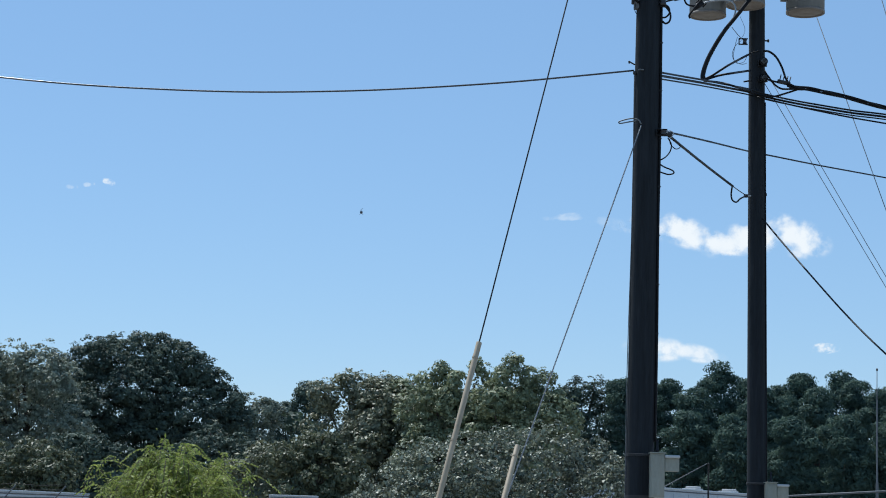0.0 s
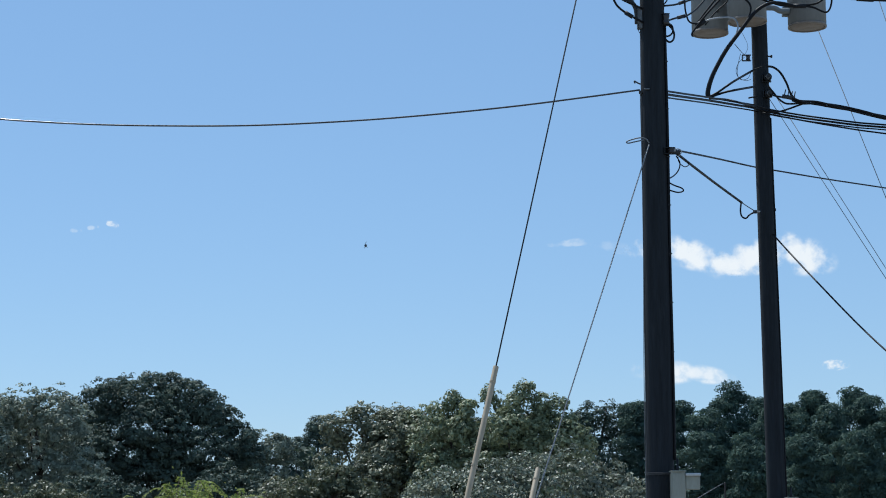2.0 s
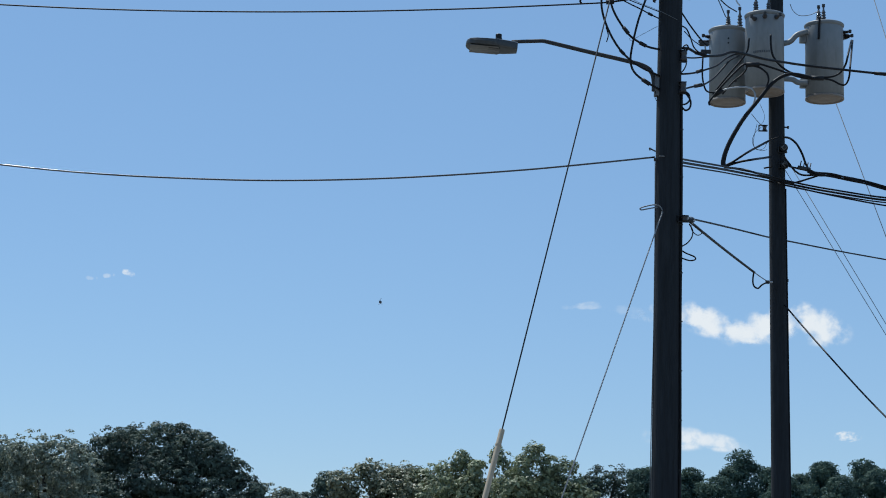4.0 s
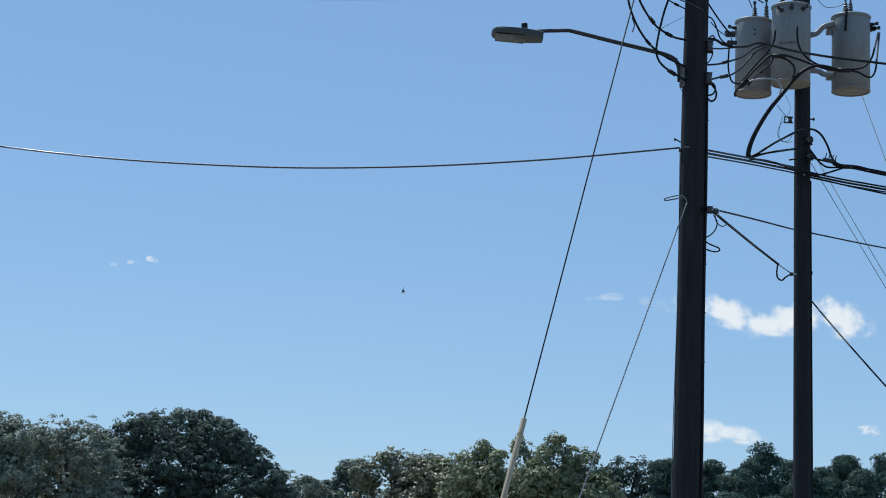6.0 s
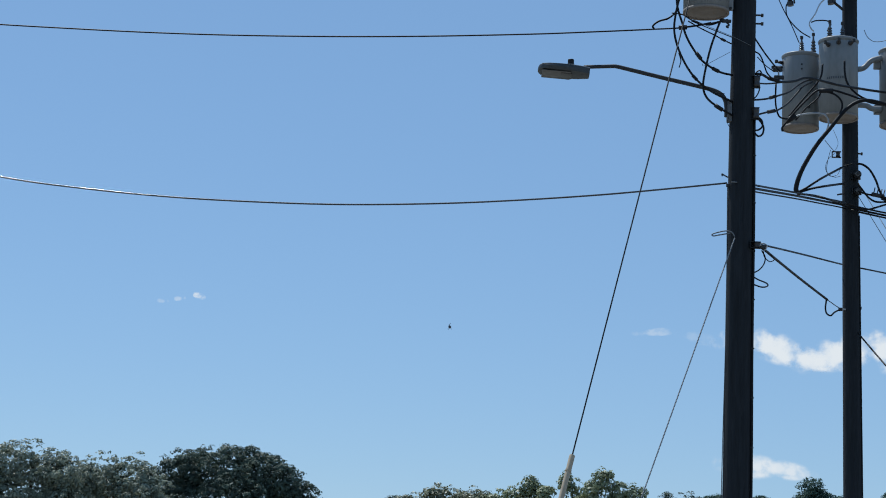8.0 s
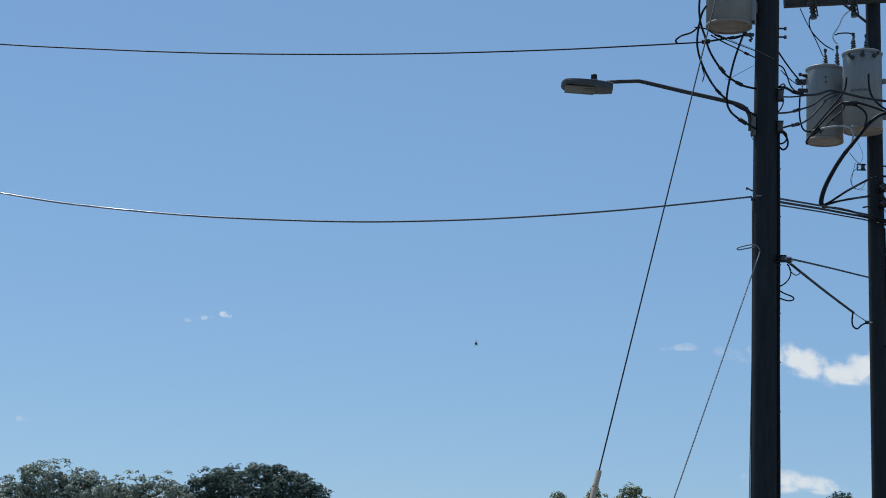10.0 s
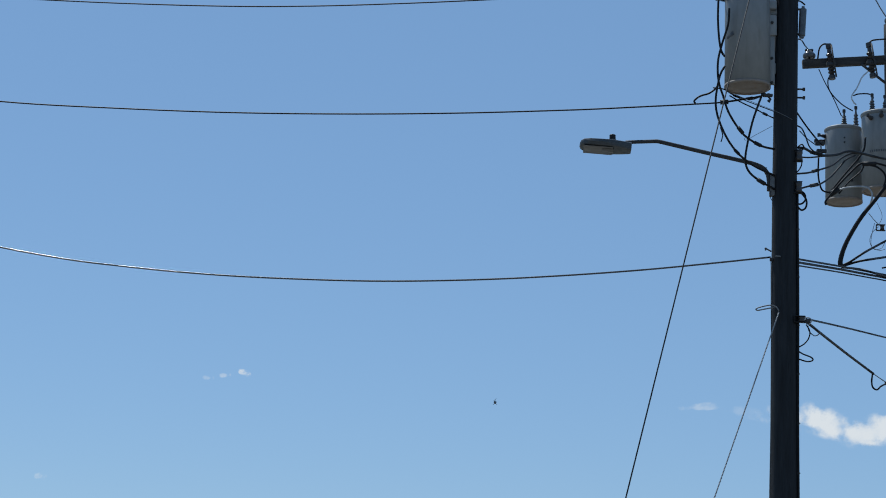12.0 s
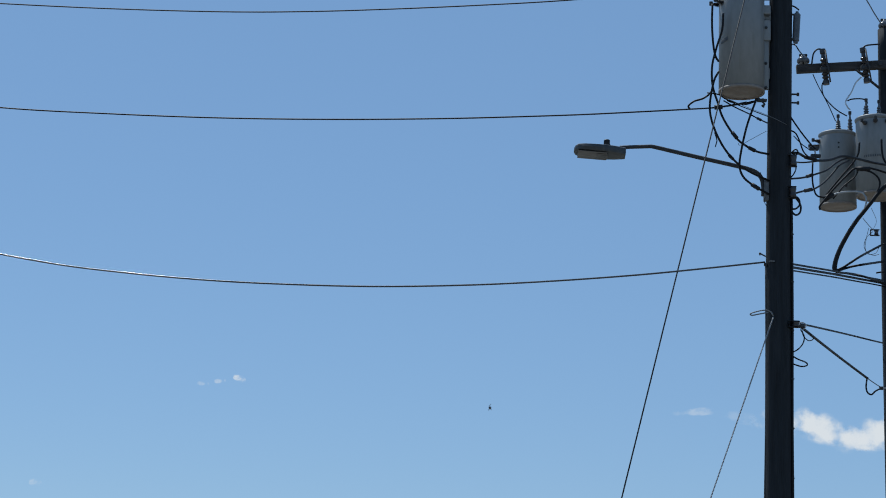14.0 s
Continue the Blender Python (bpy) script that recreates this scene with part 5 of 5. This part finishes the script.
def pine(at, height, seed, label, wide=1.0):
    """Tall pine: bare lower trunk, loose rounded tufts above, open between."""
    rng = random.Random(seed)
    lobes = [(0, 0, height * 0.34, 1.9 * wide, 1.7, height * 0.2), (0.1, 0, height * 0.58, 1.45 * wide, 1.4, height * 0.19), (0, 0, height * 0.78, 0.95 * wide, 0.9, height * 0.14)]
    for k in range(17):
        f = (k + rng.random()) / 17
        a = rng.uniform(-math.pi, 0.25)
        rr = wide * (2.3 - 1.35 * f) * rng.uniform(0.7, 1.1)
        s = rng.uniform(0.42, 0.75) * wide
        lobes.append((math.cos(a) * rr, math.sin(a) * rr * 0.8, height * (0.2 + 0.68 * f), s * 1.15, s, s * 0.75))
    side = rng.choice((-1, 1))
    for k in range(3):
        lobes.append((side * rng.uniform(-0.3, 0.9) * wide, rng.uniform(-0.4, 0.2), height - rng.uniform(0.7, 1.6), rng.uniform(0.45, 0.7) * wide, 0.6, rng.uniform(0.35, 0.5)))
    lobes.append((0.1 * side, 0, height - 0.5, 0.55 * wide, 0.5, 0.45))
    return tree(at, height, lobes, LEAF_PINE, seed, label, PINEBARK, tuft=0.4, leaves=44, size=0.17, slim=0.32, cover=1.25, flat=0.55, loose=0.6, trunk=0.2, rough=0.26, name="pine_tree", category="pine tree")


def foot(p):
    return (p[0], p[1], 0.0)


R = random.Random(11)
B = (-12.339, 115.000, 12.15)
tree(foot(B), B[2], [(0.2, 0.4, B[2] * 0.5, 4.3, 3.0, 5.3), (-4.0, -0.2, B[2] - 2.42, 1.00, 1.30, 1.00), (-3.1, -0.3, B[2] - 1.75, 1.25, 1.62, 1.25), (-1.8, -0.4, B[2] - 1.57, 1.40, 1.82, 1.40), (-0.4, -0.6, B[2] - 1.57, 1.40, 1.82, 1.40), (0.9, -0.5, B[2] - 1.56, 1.30, 1.69, 1.30), (2.0, -0.4, B[2] - 1.84, 1.20, 1.56, 1.20), (2.9, -0.3, B[2] - 2.48, 1.10, 1.43, 1.10), (3.8, -0.2, B[2] - 3.22, 1.00, 1.30, 1.00), (4.6, -0.1, B[2] - 4.02, 1.00, 1.30, 1.00), (5.2, -0.1, B[2] - 5.02, 1.00, 1.30, 1.00), (-4.3, -0.2, B[2] - 4.74, 1.20, 1.56, 1.20), (5.3, -0.1, B[2] - 7.57, 1.40, 1.82, 1.40), (-4.2, -0.2, B[2] - 7.68, 1.50, 1.95, 1.50), (0, -2.3, B[2] - 3.6, 2.2, 1.2, 1.6), (2.4, -2.2, B[2] - 5.0, 2.0, 1.2, 1.6), (-2.2, -2.3, B[2] - 4.6, 2.0, 1.2, 1.6), (0.2, -2.5, B[2] - 6.6, 2.2, 1.2, 1.8), (3.2, -2.0, B[2] - 7.6, 2.0, 1.2, 1.8), (-2.8, -2.2, B[2] - 7.6, 2.0, 1.2, 1.8), (0.5, -2.4, 2.6, 2.6, 1.2, 2.0), (3.8, -2.0, 2.4, 2.0, 1.2, 1.9), (-3.0, -2.2, 2.4, 2.0, 1.2, 1.9)],
     LEAF_OAK, 21, "large dark rounded oak among the roadside trees", tuft=0.27, leaves=27, size=0.13, cover=1.35, back=0.75, rough=0.3)
for fx, fy, top, w, seed, mat_, lab in (
        (-18.08, 108.00, 11.45, 6.4, 31, LEAF_GREY, "pale grey-green leafy tree beside the large oak"),
        (-22.52, 106.00, 11.99, 6.6, 32, LEAF_GREY, "tall grey-green leafy tree at the wood's edge"),
        (-27.55, 104.00, 11.05, 7.0, 33, LEAF_GREY, "grey-green leafy tree at the wood's edge"),
        (-6.80, 122.00, 9.94, 4.6, 34, LEAF_GREY, "lighter green tree behind the large oak"),
        (-5.80, 150.00, 11.14, 3.2, 35, LEAF_OAK, "small dark far tree beyond a gap"),
        (-0.36, 97.00, 9.74, 5.0, 36, LEAF_OLIVE, "brownish olive-green tree with an uneven top"),
        (1.96, 96.00, 9.11, 4.6, 37, LEAF_OLIVE, "olive-green tree in the middle of the wood's edge"),
        (-2.03, 90.00, 6.31, 4.2, 38, LEAF_BUSH, "low olive-green tree with sunlit leaves"),
        (-4.12, 92.00, 5.73, 3.8, 39, LEAF_OLIVE, "low shaded tree under the oak"),
        (15.94, 140.00, 13.28, 6.2, 40, LEAF_OAK, "dark rounded far tree behind the bushes"),
        (1.24, 98.00, 9.71, 4.6, 42, LEAF_OLIVE, "olive-green tree with a broken top line"),
        (2.78, 97.00, 9.58, 4.0, 43, LEAF_FRESH, "light green tree between taller neighbours"),
        (4.26, 96.00, 9.21, 4.2, 44, LEAF_OLIVE, "olive-green tree between taller neighbours"),
        (6.44, 96.00, 9.07, 4.2, 45, LEAF_OLIVE, "olive-green tree behind the silvery shrub"),
        (-20.14, 112.00, 11.35, 5.6, 46, LEAF_GREY, "pale grey-green tree at the wood's edge"),
        (-17.44, 118.00, 10.93, 4.2, 47, LEAF_GREY, "grey-green tree beside the large oak"),
        (-13.45, 98.00, 6.26, 4.4, 48, LEAF_OAK, "low dark tree under the large oak"),
        (-7.04, 100.00, 6.84, 4.6, 49, LEAF_OAK, "low shaded tree under the large oak"),
        (9.60, 100.00, 7.60, 2.4, 41, LEAF_BUSH, "olive-green tree beside the pines")):
    q = (fx, fy, top)
    tree(foot(q), q[2], rounded(w, q[2] - 0.55, R), mat_, seed, lab, back=0.4, rough=0.32)
# loose-topped light green trees in the middle
for fx, fy, top, w, seed in ((3.48, 94.00, 9.6, 4.0, 51), (5.21, 93.00, 9.65, 3.8, 52), (6.98, 92.00, 9.85, 4.2, 53), (8.31, 92.00, 9.2, 3.4, 54)):
    q = (fx, fy, top)
    h = q[2] - 0.3
    lob = rounded(w, h - 0.9, R)
    lob += [(R.uniform(-0.2, 0.2), -0.2, h - 0.55, 0.34, 0.35, 0.6), (R.uniform(0.5, 0.9), -0.2, h - 1.05, 0.32, 0.35, 0.5), (R.uniform(-0.9, -0.5), -0.2, h - 1.1, 0.34, 0.35, 0.5), (R.uniform(-1.3, -0.9), -0.2, h - 2.0, 0.5, 0.45, 0.7), (R.uniform(0.9, 1.3), -0.2, h - 2.0, 0.5, 0.45, 0.7)]
    tree(foot(q), h, lob, LEAF_FRESH, seed, "loose light green tree with an airy ragged top", tuft=0.22, leaves=24, size=0.115, cover=1.3, rough=0.3)
# small dark pine with round tufts, at the gap
q = (-3.560, 140.000, 11.272)
tree(foot(q), q[2], [(0, 0, q[2] - 0.8, 1.0, 1, 0.8), (-0.5, 0, q[2] - 1.5, 0.8, 0.8, 0.6), (0.6, 0, q[2] - 2.0, 0.7, 0.7, 0.5), (-0.8, 0, q[2] - 3.0, 0.9, 0.8, 0.6), (0.3, 0, q[2] - 3.4, 1.0, 0.8, 0.6), (0, 0, q[2] - 4.6, 1.5, 1.2, 1.5), (0.2, 0, q[2] - 2.6, 0.9, 0.8, 1.0), (0, 0, q[2] - 8, 2.2, 1.4, 2.6)], LEAF_OAK, 61, "slender dark tree with a round tuft on top", tuft=0.38, leaves=44, size=0.14, rough=0.3)
# pines
for fx, fy, top, seed, wide in ((18.28, 138.00, 12.18, 71, 1.0), (21.54, 140.00, 12.26, 72, 1.05), (21.76, 130.00, 10.89, 73, 0.9), (24.18, 134.00, 13.07, 74, 1.15), (27.26, 142.00, 12.59, 75, 0.9), (25.57, 128.00, 10.88, 76, 1.0), (28.73, 136.00, 11.74, 77, 0.9), (29.49, 134.00, 12.43, 78, 1.0), (29.43, 128.00, 11.00, 79, 0.9), (32.96, 138.00, 13.15, 80, 0.9), (33.51, 134.00, 12.06, 81, 1.0), (33.86, 130.00, 11.28, 82, 0.9), (36.75, 136.00, 12.46, 83, 1.0), (38.15, 134.00, 12.82, 84, 1.0), (41.08, 136.00, 12.76, 85, 1.0), (19.52, 120.00, 8.80, 86, 0.8), (22.07, 118.00, 8.60, 87, 0.9), (25.45, 118.00, 8.54, 88, 0.9), (28.83, 118.00, 8.81, 89, 0.9), (31.89, 118.00, 9.08, 90, 0.9)):
    q = (fx, fy, top)
    pine(foot(q), q[2], seed, "tall dark green pine in the row behind the trailers", wide)
# bushes in front
q = (2.863, 42.000, 3.805)
lob = [(0, 0, 1.7, 2.5, 1.6, 1.6)]
for x, drop, r in ((-2.7, 1.5, 0.7), (-2.1, 0.85, 0.8), (-1.4, 0.35, 0.9), (-0.6, 0.1, 0.9), (0.2, 0.0, 0.9), (1.0, 0.05, 0.85), (1.7, 0.15, 0.8), (2.3, 0.5, 0.7), (2.7, 1.1, 0.6)):
    lob.append((x, R.uniform(-0.6, 0.1), q[2] - drop - r * 1.12, r, r, r))
for k in range(12):
    lob.append((R.uniform(-2.4, 2.4), -1.3, R.uniform(0.5, q[2] - 1.2), R.uniform(0.45, 0.75), 0.5, 0.5))
tree(foot(q), q[2], lob, LEAF_SILVER, 95, "broad silver-grey leafy shrub behind the guy wires", tuft=0.15, leaves=22, size=0.062, cover=1.6, loose=0.7, trunk=0.1, rough=0.2, name="shrub", category="bush")
for fx, fy, top, w, seed in ((-12.57, 78.00, 4.59, 3.6, 96), (-15.62, 80.00, 4.94, 4.2, 97)):
    q = (fx, fy, top)
    tree(foot(q), q[2], rounded(w, q[2], R), LEAF_BUSH, seed, "olive-green bush before the trailer", tuft=0.2, leaves=26, size=0.1, rough=0.26, trunk=0.12, name="shrub", category="bush")


def weeping(at, h, w, seed):
    """Arching feathery fronds, each with two rows of leaflets."""
    rng = np.random.default_rng(seed)
    t = thing("weeping_shrub", at, "bright yellow-green shrub with arching feathery fronds", "bush")
    part("trunk", tube([(0, 0, -0.1), (0.05, 0, h * 0.3), (0, 0.05, h * 0.6)], 0.09, 8, 4, 0.03), BARK, t)
    cen, way, fronds = [], [], bmesh.new()
    for k in range(420):
        a = rng.uniform(0, 2 * math.pi)
        out = Vector((math.cos(a), math.sin(a), 0))
        base = out * (rng.uniform(0.0, 0.72) * w / 2)
        r = base.length / (w / 2)
        turn = rng.normal() * 0.7
        out = Vector((math.cos(a + turn), math.sin(a + turn), 0))
        top = h * (1.0 - 0.42 * r * r) * rng.uniform(0.62, 1.03)
        base.z = max(0.4, top - rng.uniform(0.25, 0.7))
        reach = rng.uniform(0.45, 1.25)
        p1 = base + out * reach * 0.45 + Vector((0, 0, rng.uniform(0.15, 0.6)))
        p2 = base + out * reach + Vector((rng.normal() * 0.1, rng.normal() * 0.1, rng.uniform(-0.4, 0.3)))
        line = smooth_line([base, p1, p2], 9)
        add_tube(fronds, [base, p1, p2], 0.006, 3, 3)
        for i in range(2, len(line) - 1):
            d = (line[i + 1] - line[i - 1]).normalized()
            sd = d.cross(Vector((0, 0, 1))).normalized()
            for sgn in (-1, 1):
                for _ in range(2):
                    q = line[i] + d * rng.uniform(-0.03, 0.03) + sd * sgn * 0.045 + Vector((0, 0, -0.012))
                    cen.append(tuple(q))
                    way.append(tuple((sd * sgn + d * 0.6 + Vector((0, 0, -0.35))) * 4))
    part("branchwork", fronds, BARK, t)
    inner = rng.normal(size=(2600, 3)) * np.array((w * 0.19, w * 0.19, h * 0.2)) + np.array((0, 0, h * 0.45))
    inner = inner[inner[:, 2] > 0.2]
    c = np.concatenate([np.array(cen), inner])
    o = np.concatenate([np.array(way), inner * 0])
    me = leaf_mesh("foliage", c, 0.11 * (0.6 + 0.7 * rng.random(len(c))), rng, LEAF_LIME, 0.3, along=o)
    ob = new("foliage", me)
    ob.parent = t
    return t


q = (-3.971, 44.000, 3.08)
weeping(foot(q), q[2], 4.1, 98)

# dense wood behind everything
rng = np.random.default_rng(5)
lob = []
for k in range(70):
    x = -55 + 125 * (k + rng.random()) / 70
    lob.append((x, 152 + rng.normal() * 3, rng.uniform(1.5, 5.5), 2.6, 2.4, 2.3))
for k in range(34):
    lob.append((-34 + 50 * (k + rng.random()) / 34, 127 + rng.normal() * 2, rng.uniform(1.2, 6.0), 2.2, 2.0, 2.0))
c, o = skin(lob, 0.7, 18, rng, 1.2, 0.3, 1.0, 3.3)
c[:, 2] = np.abs(c[:, 2])
me = leaf_mesh("far_wood", c, 0.45 * (0.6 + 0.8 * rng.random(len(c))), rng, LEAF_SHADE, 0.6, o)
tagged(new("far_wood", me), "dense dark wood closing the view behind the trees", "woodland", kind="stuff")
